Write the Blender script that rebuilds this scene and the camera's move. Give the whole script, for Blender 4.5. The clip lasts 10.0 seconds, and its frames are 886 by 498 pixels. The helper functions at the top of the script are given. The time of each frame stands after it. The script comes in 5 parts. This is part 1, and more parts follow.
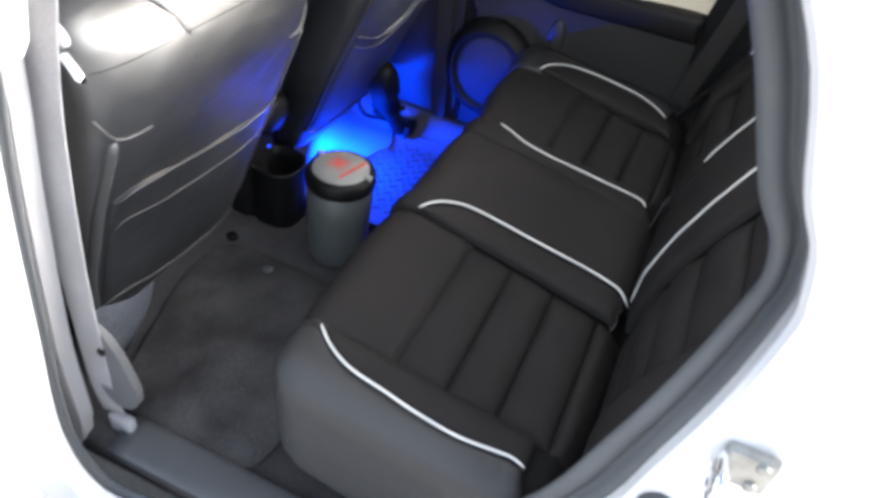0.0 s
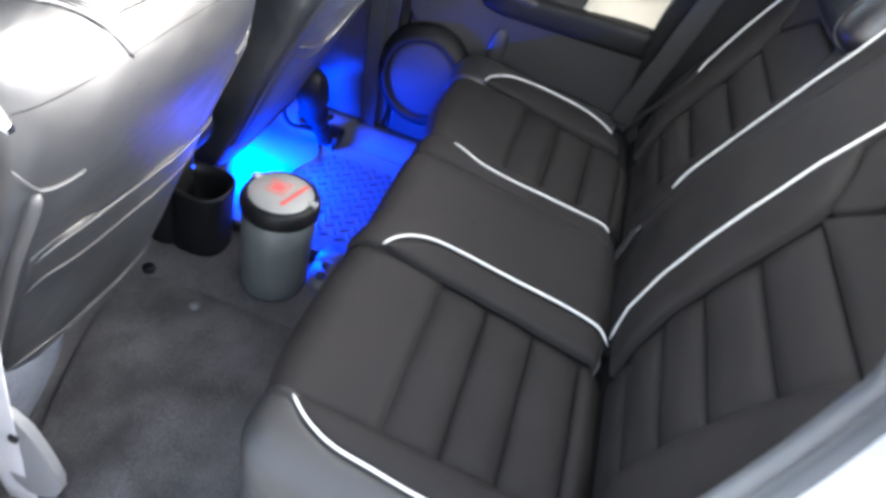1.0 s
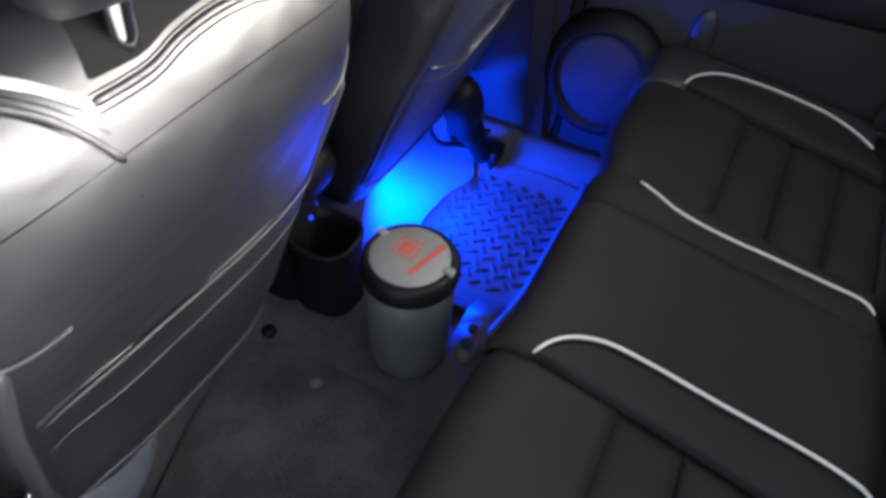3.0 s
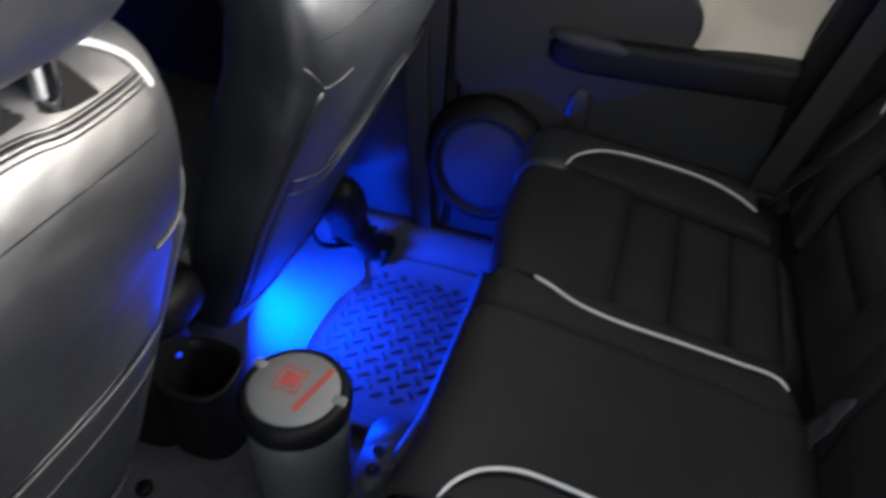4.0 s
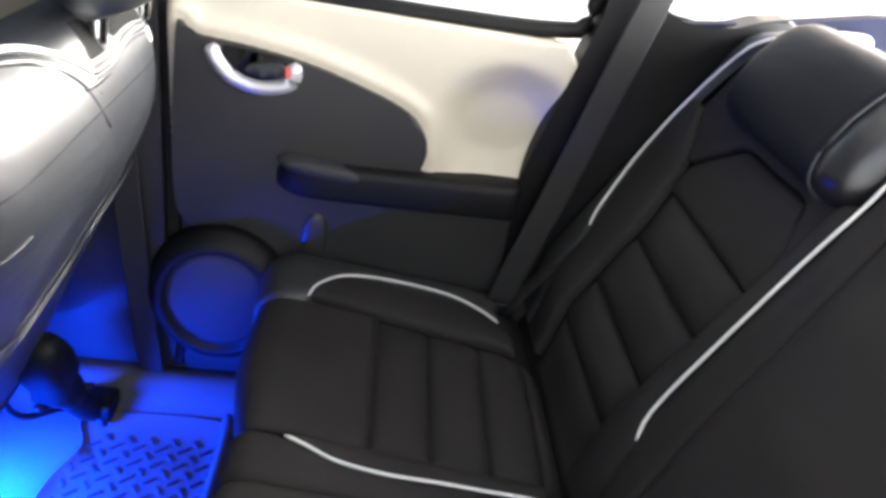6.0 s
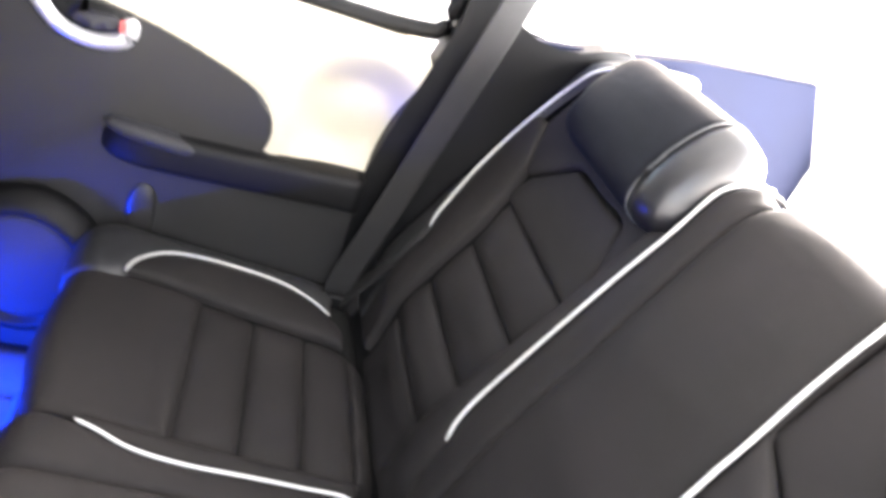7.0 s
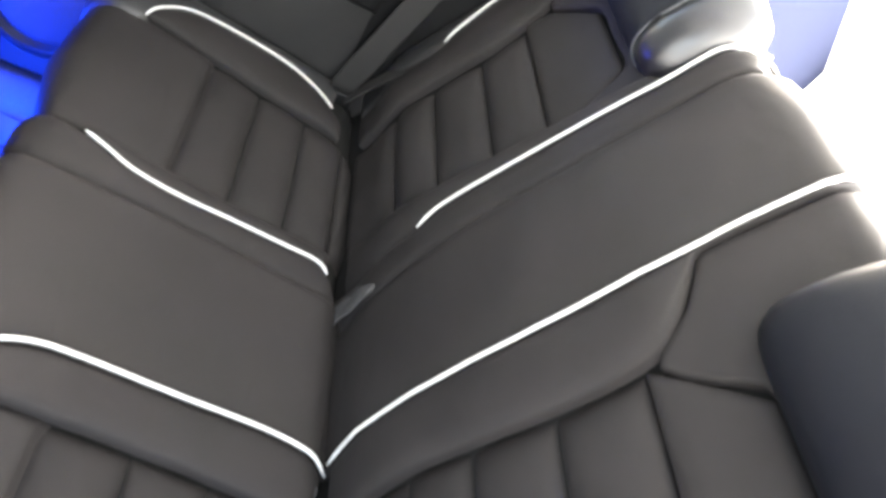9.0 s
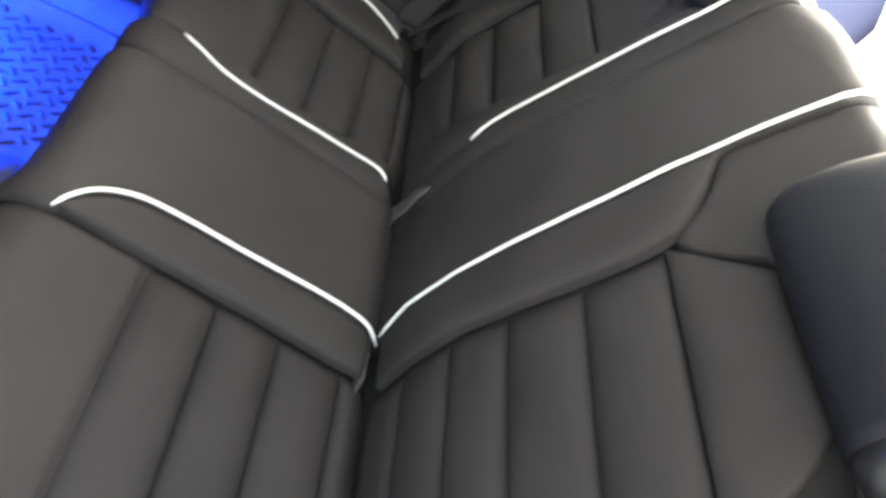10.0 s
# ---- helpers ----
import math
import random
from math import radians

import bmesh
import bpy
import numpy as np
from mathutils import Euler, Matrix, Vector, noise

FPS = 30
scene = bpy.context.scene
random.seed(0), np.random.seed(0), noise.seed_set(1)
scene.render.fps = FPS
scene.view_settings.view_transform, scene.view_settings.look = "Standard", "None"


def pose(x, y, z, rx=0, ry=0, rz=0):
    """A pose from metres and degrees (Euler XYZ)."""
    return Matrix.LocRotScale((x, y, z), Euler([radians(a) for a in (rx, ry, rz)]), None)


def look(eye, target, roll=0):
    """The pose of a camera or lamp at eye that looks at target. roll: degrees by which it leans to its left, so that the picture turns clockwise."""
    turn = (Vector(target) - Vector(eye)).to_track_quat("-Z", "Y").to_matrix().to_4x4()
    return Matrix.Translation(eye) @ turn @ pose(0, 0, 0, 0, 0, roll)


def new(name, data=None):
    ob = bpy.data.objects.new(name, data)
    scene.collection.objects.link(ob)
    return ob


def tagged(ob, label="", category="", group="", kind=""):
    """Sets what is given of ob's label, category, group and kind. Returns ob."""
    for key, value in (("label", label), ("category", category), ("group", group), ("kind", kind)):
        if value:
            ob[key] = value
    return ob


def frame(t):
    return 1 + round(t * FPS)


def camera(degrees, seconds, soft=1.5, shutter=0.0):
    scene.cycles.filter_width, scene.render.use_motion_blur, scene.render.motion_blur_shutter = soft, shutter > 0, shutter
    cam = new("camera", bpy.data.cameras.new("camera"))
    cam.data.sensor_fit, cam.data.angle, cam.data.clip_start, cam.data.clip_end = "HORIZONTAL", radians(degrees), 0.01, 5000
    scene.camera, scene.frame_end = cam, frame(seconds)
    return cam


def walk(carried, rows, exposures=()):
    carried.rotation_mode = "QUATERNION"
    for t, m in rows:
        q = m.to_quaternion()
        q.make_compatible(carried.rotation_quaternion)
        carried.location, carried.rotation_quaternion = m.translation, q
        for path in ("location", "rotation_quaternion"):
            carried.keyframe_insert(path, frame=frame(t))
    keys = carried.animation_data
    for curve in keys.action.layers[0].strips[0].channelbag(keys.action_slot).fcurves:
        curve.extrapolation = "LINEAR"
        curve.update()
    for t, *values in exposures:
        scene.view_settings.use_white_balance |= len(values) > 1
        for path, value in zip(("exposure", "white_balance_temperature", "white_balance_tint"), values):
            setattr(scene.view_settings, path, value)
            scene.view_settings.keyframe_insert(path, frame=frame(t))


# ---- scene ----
cam = camera(64.7, 10.0, 3.3, 0.5)
PATH = [
    (0, (0.389, -0.462, 1.158), (-0.044, 0.968, -0.173), 10.4),
    (0.5, (0.264, -0.414, 1.144), (0.022, 1.066, -0.179), 12.9),
    (1, (0.208, -0.374, 1.121), (0.094, 1.143, -0.179), 17.5),
    (1.5, (0.161, -0.276, 1.110), (-0.236, 1.162, -0.220), 10.1),
    (1.6, (0.187, -0.285, 1.140), (-0.232, 1.139, -0.199), 9.4),
    (2, (0.162, -0.198, 1.061), (-0.296, 1.105, -0.385), 7.5),
    (2.2, (0.141, -0.152, 1.019), (-0.370, 1.106, -0.449), 7.0),
    (3.3, (0.141, 0.018, 1.034), (-0.428, 1.302, -0.391), 2.9),
    (3.5, (0.145, 0.037, 1.016), (-0.425, 1.383, -0.350), 1.8),
    (4, (0.137, 0.097, 1.015), (-0.257, 1.575, -0.275), 3.8),
    (4.5, (0.128, 0.147, 1.017), (-0.104, 1.697, -0.226), 4.9),
    (5, (0.129, 0.173, 1.026), (0.050, 1.784, -0.158), 7.0),
    (5.5, (0.127, 0.200, 1.037), (0.259, 1.846, -0.092), 10.0),
    (5.7, (0.128, 0.201, 1.038), (0.305, 1.882, -0.030), 10.2),
    (6.8, (0.151, 0.211, 1.058), (0.706, 1.893, 0.129), 20.1),
    (7, (0.166, 0.208, 1.043), (0.808, 1.860, 0.116), 23.3),
    (7.5, (0.154, 0.219, 1.030), (0.937, 1.766, 0.033), 31.3),
    (8, (0.162, 0.192, 1.018), (0.914, 1.713, -0.041), 36.9),
    (8.5, (0.165, 0.156, 1.009), (0.928, 1.610, -0.132), 38.1),
    (9, (0.176, 0.104, 1.022), (0.938, 1.512, -0.178), 39.7),
    (9.5, (0.175, 0.029, 1.026), (0.933, 1.389, -0.228), 41.6),
    (10, (0.169, -0.034, 1.023), (0.849, 1.319, -0.282), 42.4),
]
EXPOSURES = [(0, 2.45, 6500, 10), (0.5, 3.35, 6300, 10), (1, 3.35, 6300, 10), (1.5, 2.8, 6350, 10), (2, 2.65, 6400, 10), (3.5, 1.65, 6400, 10), (4.5, 1.5, 6450, 10),
             (5.5, 2.1, 6500, 10), (6.8, 3.5, 6750, 14), (7.5, 4.15, 6800, 15), (9, 4.15, 6850, 9), (10, 3.85, 6900, 6)]
walk(cam, [(t, look(e, g, r)) for t, e, g, r in PATH], EXPOSURES)

# ---- light ----
world = bpy.data.worlds.new("sky_world")
scene.world = world
world.use_nodes = True
wn = world.node_tree
sky = wn.nodes.new("ShaderNodeTexSky")
sky.sky_type, sky.sun_disc = "NISHITA", False
sky.sun_elevation, sky.sun_rotation = radians(22), radians(52)
sky.air_density, sky.dust_density, sky.ozone_density = 0.8, 5.0, 0.3
wn.links.new(sky.outputs["Color"], wn.nodes["Background"].inputs["Color"])
wn.nodes["Background"].inputs["Strength"].default_value = 0.11

sun = new("sun", bpy.data.lights.new("sun", "SUN"))
sun.data.energy, sun.data.angle, sun.data.color = 2.6, radians(36), (0.95, 0.975, 1.0)
sun.matrix_world = look((7.6, 6.2, 4.5), (0.0, 0.3, 0.6))


def area_light(name, place, aim, watts, size, colour, spread=180):
    lamp = new(name, bpy.data.lights.new(name, "AREA"))
    lamp.data.shape, lamp.data.size, lamp.data.size_y = "RECTANGLE", size[0], size[1]
    lamp.data.energy, lamp.data.color = watts, colour
    lamp.data.spread = radians(spread)
    lamp.matrix_world = look(place, aim)
    return lamp


# the sky's light in the open tailgate and the open doorway
area_light("tailgate_sky_light", (1.245, 0.64, 0.80), (0.0, 0.64, 0.72), 24.0, (1.25, 0.86), (0.97, 0.985, 1.0), 140)
area_light("doorway_sky_light", (0.14, -0.11, 0.72), (0.08, 0.50, 0.20), 0.50, (0.60, 0.90), (0.93, 0.965, 1.0), 160)

BLUE = (0.0, 0.04, 1.0)
area_light("footwell_led_light", (-0.43, 0.93, 0.088), (-0.334, 0.978, 0.0), 8.0, (0.14, 0.03), BLUE, 158)
area_light("front_footwell_led_light", (-1.30, 1.02, 0.33), (-1.36, 1.10, 0.0), 10.0, (0.03, 0.2), BLUE, 150)


# ---- materials ----
def material(name, colour, rough=0.5, metal=0.0, grain=0.0, grain_scale=400.0, vary=0.12, vary_scale=6.0,
             bump=0.0, bump_scale=300.0, coat=0.0, kind="noise", spec=0.5, rough_vary=0.1, crease=0.0035):
    """Principled surface: slow stains and fine grain in the colour, a fine relief, uneven gloss."""
    mat = bpy.data.materials.new(name)
    mat.use_nodes = True
    t = mat.node_tree
    b = t.nodes["Principled BSDF"]
    co = t.nodes.new("ShaderNodeTexCoord")
    slow = t.nodes.new("ShaderNodeTexNoise")
    slow.inputs["Scale"].default_value, slow.inputs["Detail"].default_value = vary_scale, 5
    fine = t.nodes.new("ShaderNodeTexNoise")
    fine.inputs["Scale"].default_value, fine.inputs["Detail"].default_value = grain_scale, 2
    for n in (slow, fine):
        t.links.new(co.outputs["Object"], n.inputs["Vector"])
    ramp = t.nodes.new("ShaderNodeMapRange")
    ramp.inputs["From Min"].default_value, ramp.inputs["From Max"].default_value = 0.3, 0.7
    ramp.inputs["To Min"].default_value, ramp.inputs["To Max"].default_value = 1 - vary, 1 + vary
    t.links.new(slow.outputs["Fac"], ramp.inputs["Value"])
    ramp2 = t.nodes.new("ShaderNodeMapRange")
    ramp2.inputs["From Min"].default_value, ramp2.inputs["From Max"].default_value = 0.3, 0.7
    ramp2.inputs["To Min"].default_value, ramp2.inputs["To Max"].default_value = 1 - grain, 1 + grain
    t.links.new(fine.outputs["Fac"], ramp2.inputs["Value"])
    mul = t.nodes.new("ShaderNodeMath")
    mul.operation = "MULTIPLY"
    t.links.new(ramp.outputs["Result"], mul.inputs[0])
    t.links.new(ramp2.outputs["Result"], mul.inputs[1])
    sc = t.nodes.new("ShaderNodeVectorMath")
    sc.operation = "SCALE"
    sc.inputs[0].default_value = colour
    t.links.new(mul.outputs["Value"], sc.inputs["Scale"])
    t.links.new(sc.outputs["Vector"], b.inputs["Base Color"])
    rr = t.nodes.new("ShaderNodeMapRange")
    rr.inputs["From Min"].default_value, rr.inputs["From Max"].default_value = 0.3, 0.7
    rr.inputs["To Min"].default_value = max(0.02, rough * (1 - rough_vary))
    rr.inputs["To Max"].default_value = min(1.0, rough * (1 + rough_vary))
    t.links.new(slow.outputs["Fac"], rr.inputs["Value"])
    t.links.new(rr.outputs["Result"], b.inputs["Roughness"])
    b.inputs["Metallic"].default_value = metal
    b.inputs["Specular IOR Level"].default_value = spec
    b.inputs["Coat Weight"].default_value = coat
    if bump > 0:
        if kind == "leather":
            tex = t.nodes.new("ShaderNodeTexVoronoi")
            tex.feature = "DISTANCE_TO_EDGE"
            tex.inputs["Scale"].default_value = bump_scale
            out = tex.outputs["Distance"]
        else:
            tex = t.nodes.new("ShaderNodeTexNoise")
            tex.inputs["Scale"].default_value, tex.inputs["Detail"].default_value = bump_scale, 3
            out = tex.outputs["Fac"]
        t.links.new(co.outputs["Object"], tex.inputs["Vector"])
        bp = t.nodes.new("ShaderNodeBump")
        bp.inputs["Strength"].default_value, bp.inputs["Distance"].default_value = bump, 0.001
        t.links.new(out, bp.inputs["Height"])
        if kind == "leather":
            # slack in the cover: soft, slightly drawn-out creases
            stretch = t.nodes.new("ShaderNodeMapping")
            stretch.inputs["Scale"].default_value = (1.0, 0.45, 0.8)
            stretch.inputs["Rotation"].default_value = (0.4, 0.3, 0.5)
            t.links.new(co.outputs["Object"], stretch.inputs["Vector"])
            slack = t.nodes.new("ShaderNodeTexNoise")
            slack.inputs["Scale"].default_value, slack.inputs["Detail"].default_value = 24.0, 1.5
            slack.inputs["Distortion"].default_value = 0.6
            t.links.new(stretch.outputs["Vector"], slack.inputs["Vector"])
            wave = t.nodes.new("ShaderNodeBump")
            wave.inputs["Strength"].default_value, wave.inputs["Distance"].default_value = 0.55, crease
            t.links.new(slack.outputs["Fac"], wave.inputs["Height"])
            t.links.new(wave.outputs["Normal"], bp.inputs["Normal"])
        t.links.new(bp.outputs["Normal"], b.inputs["Normal"])
    return mat


LEATHER = material("black_leatherette", (0.0165, 0.0148, 0.0148), 0.76, vary=0.2, vary_scale=9, bump=0.25, bump_scale=700, kind="leather", spec=0.2)
LEATHER_SMOOTH = material("smooth_black_leatherette", (0.022, 0.022, 0.023), 0.48, vary=0.12, bump=0.15, bump_scale=600, kind="leather", rough_vary=0.15)
SEAT_BACK = material("grey_black_vinyl", (0.0105, 0.0116, 0.0142), 0.43, vary=0.15, vary_scale=5, bump=0.12, bump_scale=500, kind="leather", rough_vary=0.2, spec=1.0, crease=0.0045)
LEATHER_GLOSS = material("glossy_black_vinyl", (0.012, 0.012, 0.014), 0.3, vary=0.1, bump=0.1, bump_scale=600, kind="leather", spec=0.8, crease=0.0008)
PIPING = material("white_piping", (0.57, 0.57, 0.555), 0.5, vary=0.05, vary_scale=40, bump=0.1, bump_scale=900)
THREAD = material("dark_thread", (0.012, 0.012, 0.012), 0.9, spec=0.1)
# welt vinyl lightened for the highlights on the seat beside the doorway
SEAM_LIT = material("lit_seam_welt", (0.036, 0.037, 0.040), 0.5)
MAT_DARK = material("dark_rubber_mat", (0.062, 0.060, 0.061), 0.75, grain=0.4, grain_scale=400, vary=0.5, vary_scale=9, bump=0.6, bump_scale=350, spec=0.25)
CARPET = material("dark_grey_carpet", (0.060, 0.058, 0.060), 0.95, grain=0.5, grain_scale=500, vary=0.25, vary_scale=9, bump=1.0, bump_scale=600, spec=0.1)
MAT_RUBBER = material("light_grey_floor_mat", (0.055, 0.055, 0.06), 0.55, vary=0.12, grain=0.1, bump=0.2, bump_scale=300)
CARPET_LIGHT = material("grey_tunnel_carpet", (0.07, 0.073, 0.077), 0.9, grain=0.2, grain_scale=500, bump=0.5, bump_scale=500, spec=0.1)
PLASTIC = material("black_plastic", (0.0055, 0.0055, 0.006), 0.5, vary=0.15, bump=0.2, bump_scale=900, spec=0.2)
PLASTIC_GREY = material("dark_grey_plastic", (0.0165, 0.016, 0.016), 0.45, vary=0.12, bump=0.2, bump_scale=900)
# grey trim with the bright doorway light mixed into its colour
PILLAR_LIT = material("lit_pillar_plastic", (0.34, 0.345, 0.36), 0.5, vary=0.08, bump=0.2, bump_scale=900)
SILL_GREY = material("grey_sill_plastic", (0.10, 0.103, 0.11), 0.5, vary=0.1, bump=0.2, bump_scale=900)
BEIGE = material("beige_door_plastic", (0.50, 0.46, 0.37), 0.5, vary=0.06, bump=0.15, bump_scale=800)
PAINT = material("white_car_paint", (0.82, 0.82, 0.82), 0.25, vary=0.02, coat=0.6)
RUBBER = material("grey_rubber_seal", (0.085, 0.09, 0.095), 0.55, vary=0.15)
# one webbing in two tones: far belts carry shade, near belt doorway light
WEBBING_SHADED = material("shaded_belt_webbing", (0.009, 0.0085, 0.0087), 0.75, grain=0.25, grain_scale=700, bump=0.4, bump_scale=900)
WEBBING_LIT = material("lit_belt_webbing", (0.32, 0.32, 0.335), 0.6, grain=0.15, grain_scale=700, bump=0.4, bump_scale=900)
CHROME = material("chrome", (0.85, 0.85, 0.86), 0.12, metal=1.0, vary=0.03)
SATIN = material("satin_silver_plastic", (0.60, 0.60, 0.62), 0.3, metal=0.6, vary=0.04)
STRIKER = material("zinc_plated_steel", (0.40, 0.40, 0.37), 0.4, metal=0.6, vary=0.2, vary_scale=60)
BIN_GREY = material("grey_bin_plastic", (0.080, 0.089, 0.089), 0.42, vary=0.05, bump=0.1, bump_scale=700)
BIN_LID = material("pale_lid_disc", (0.22, 0.22, 0.215), 0.4, vary=0.06)
RED = material("red_print", (0.46, 0.085, 0.075), 0.5, vary=0.1, vary_scale=40)
HEADLINER = material("grey_headliner", (0.32, 0.32, 0.315), 0.95, grain=0.08, bump=0.4, bump_scale=500, spec=0.1)
CARGO = material("blue_grey_cargo_trim", (0.0135, 0.0155, 0.029), 0.9, vary=0.1, bump=0.3, bump_scale=700, spec=0.05)
GROUND = material("pale_concrete", (0.55, 0.54, 0.52), 0.9, grain=0.15, grain_scale=120, vary=0.15, vary_scale=1.5, bump=0.4, bump_scale=120, spec=0.2)
TREAD = material("dark_tread_rubber", (0.014, 0.014, 0.015), 0.6, vary=0.15)
DASH = material("dashboard_plastic", (0.03, 0.03, 0.031), 0.6, vary=0.1, bump=0.2, bump_scale=500)


def glass_material():
    mat = bpy.data.materials.new("clear_car_glass")
    mat.use_nodes = True
    b = mat.node_tree.nodes["Principled BSDF"]
    b.inputs["Transmission Weight"].default_value = 1.0
    b.inputs["Base Color"].default_value = (0.93, 0.96, 0.95, 1)
    b.inputs["Roughness"].default_value = 0.0
    b.inputs["IOR"].default_value = 1.05
    return mat


GLASS = glass_material()
# dark glass for unseen panes that cut the light from the front
DIM_GLASS = glass_material()
DIM_GLASS.name = "dim_car_glass"
DIM_GLASS.node_tree.nodes["Principled BSDF"].inputs["Base Color"].default_value = (0.10, 0.11, 0.11, 1)
HEADREST = material("soft_black_headrest_cover", (0.0085, 0.0092, 0.0125), 0.6, vary=0.12, bump=0.2, bump_scale=650, kind="leather", spec=0.12)
SPEAKER = material("speaker_mesh_plastic", (0.028, 0.028, 0.032), 0.55, grain=0.3, grain_scale=800, vary=0.1, bump=0.4, bump_scale=900, spec=0.3)
SKIRT = material("blue_grey_carpet", (0.085, 0.094, 0.115), 0.95, grain=0.5, grain_scale=450, vary=0.2, vary_scale=14, bump=0.8, bump_scale=500, spec=0.1)
LINING = material("black_lining_cloth", (0.055, 0.054, 0.055), 0.9, grain=0.2, grain_scale=600, vary=0.15, spec=0.1)


def spot_glow_material():
    mat = bpy.data.materials.new("blue_spot_glow")
    mat.use_nodes = True
    n = mat.node_tree.nodes["Principled BSDF"]
    n.inputs["Base Color"].default_value = (0.0, 0.02, 0.3, 1)
    n.inputs["Emission Color"].default_value = (0.01, 0.06, 1.0, 1)
    n.inputs["Emission Strength"].default_value = 0.35
    return mat


SPOT_GLOW = spot_glow_material()


# ---- mesh helpers ----
def part(name, bm, mat, parent=None, label="", smooth=True):
    me = bpy.data.meshes.new(name)
    bmesh.ops.recalc_face_normals(bm, faces=bm.faces)
    bm.to_mesh(me)
    bm.free()
    for p in me.polygons:
        p.use_smooth = smooth
    me.materials.append(mat)
    ob = new(name, me)
    if parent:
        ob.parent = parent
    if label:
        ob["label"] = label
    return ob


def thing(name, label, category, group="", kind="", place=(0, 0, 0)):
    ob = new(name)
    ob.empty_display_size = 0.05
    ob.location = place
    return tagged(ob, label, category, group, kind)


def spline(points, n, closed=False):
    """n + 1 points evenly along a smooth curve through the points (any dimension)."""
    p = [np.array(q, float) for q in points]
    dense = []
    m = len(p)
    for i in range(m if closed else m - 1):
        if closed:
            a, b, c, d = p[i - 1], p[i], p[(i + 1) % m], p[(i + 2) % m]
        else:
            a, b, c, d = p[max(i - 1, 0)], p[i], p[i + 1], p[min(i + 2, m - 1)]
        for k in range(12):
            s = k / 12
            dense.append(0.5 * (2 * b + (c - a) * s + (2 * a - 5 * b + 4 * c - d) * s * s + (3 * b - a - 3 * c + d) * s ** 3))
    dense.append(p[0] if closed else p[-1])
    dense = np.array(dense)
    run = np.concatenate(([0], np.cumsum(np.linalg.norm(np.diff(dense, axis=0), axis=1))))
    want = np.linspace(0, run[-1], n + 1)
    return np.stack([np.interp(want, run, dense[:, k]) for k in range(dense.shape[1])], axis=1)


def tube(bm, pts, r, sides=8, taper=False, flat=1.0):
    """A round cord along points."""
    pts = [Vector(p) for p in pts]
    rings = []
    up = Vector((0.03, 0.02, 1)).normalized()
    for i, p in enumerate(pts):
        d = (pts[min(i + 1, len(pts) - 1)] - pts[max(i - 1, 0)]).normalized()
        if abs(d.dot(up)) > 0.95:
            up = Vector((1, 0.02, 0.03)).normalized()
        s = d.cross(up).normalized()
        w = s.cross(d).normalized()
        end = min(i, len(pts) - 1 - i)
        k = r * (0.55 if taper and end == 0 else 1)
        rings.append([bm.verts.new(p + s * math.cos(q) * k + w * math.sin(q) * k * flat) for q in
                      [2 * math.pi * j / sides for j in range(sides)]])
    for a, b in zip(rings, rings[1:]):
        for j in range(sides):
            bm.faces.new((a[j], a[(j + 1) % sides], b[(j + 1) % sides], b[j]))
    bm.faces.new(rings[0][::-1])
    bm.faces.new(rings[-1])
    return bm


def samples(length, r, inner):
    """Parameters 0..1 along a length, close together within r of both ends."""
    r = min(r, length * 0.45)
    edge = [0.0, 0.08, 0.25, 0.5, 0.75, 1.0]
    s = [e * r / length for e in edge]
    mid = np.linspace(r / length, 1 - r / length, inner + 2)[1:-1]
    return np.array(s + list(mid) + [1 - q for q in s[::-1]])


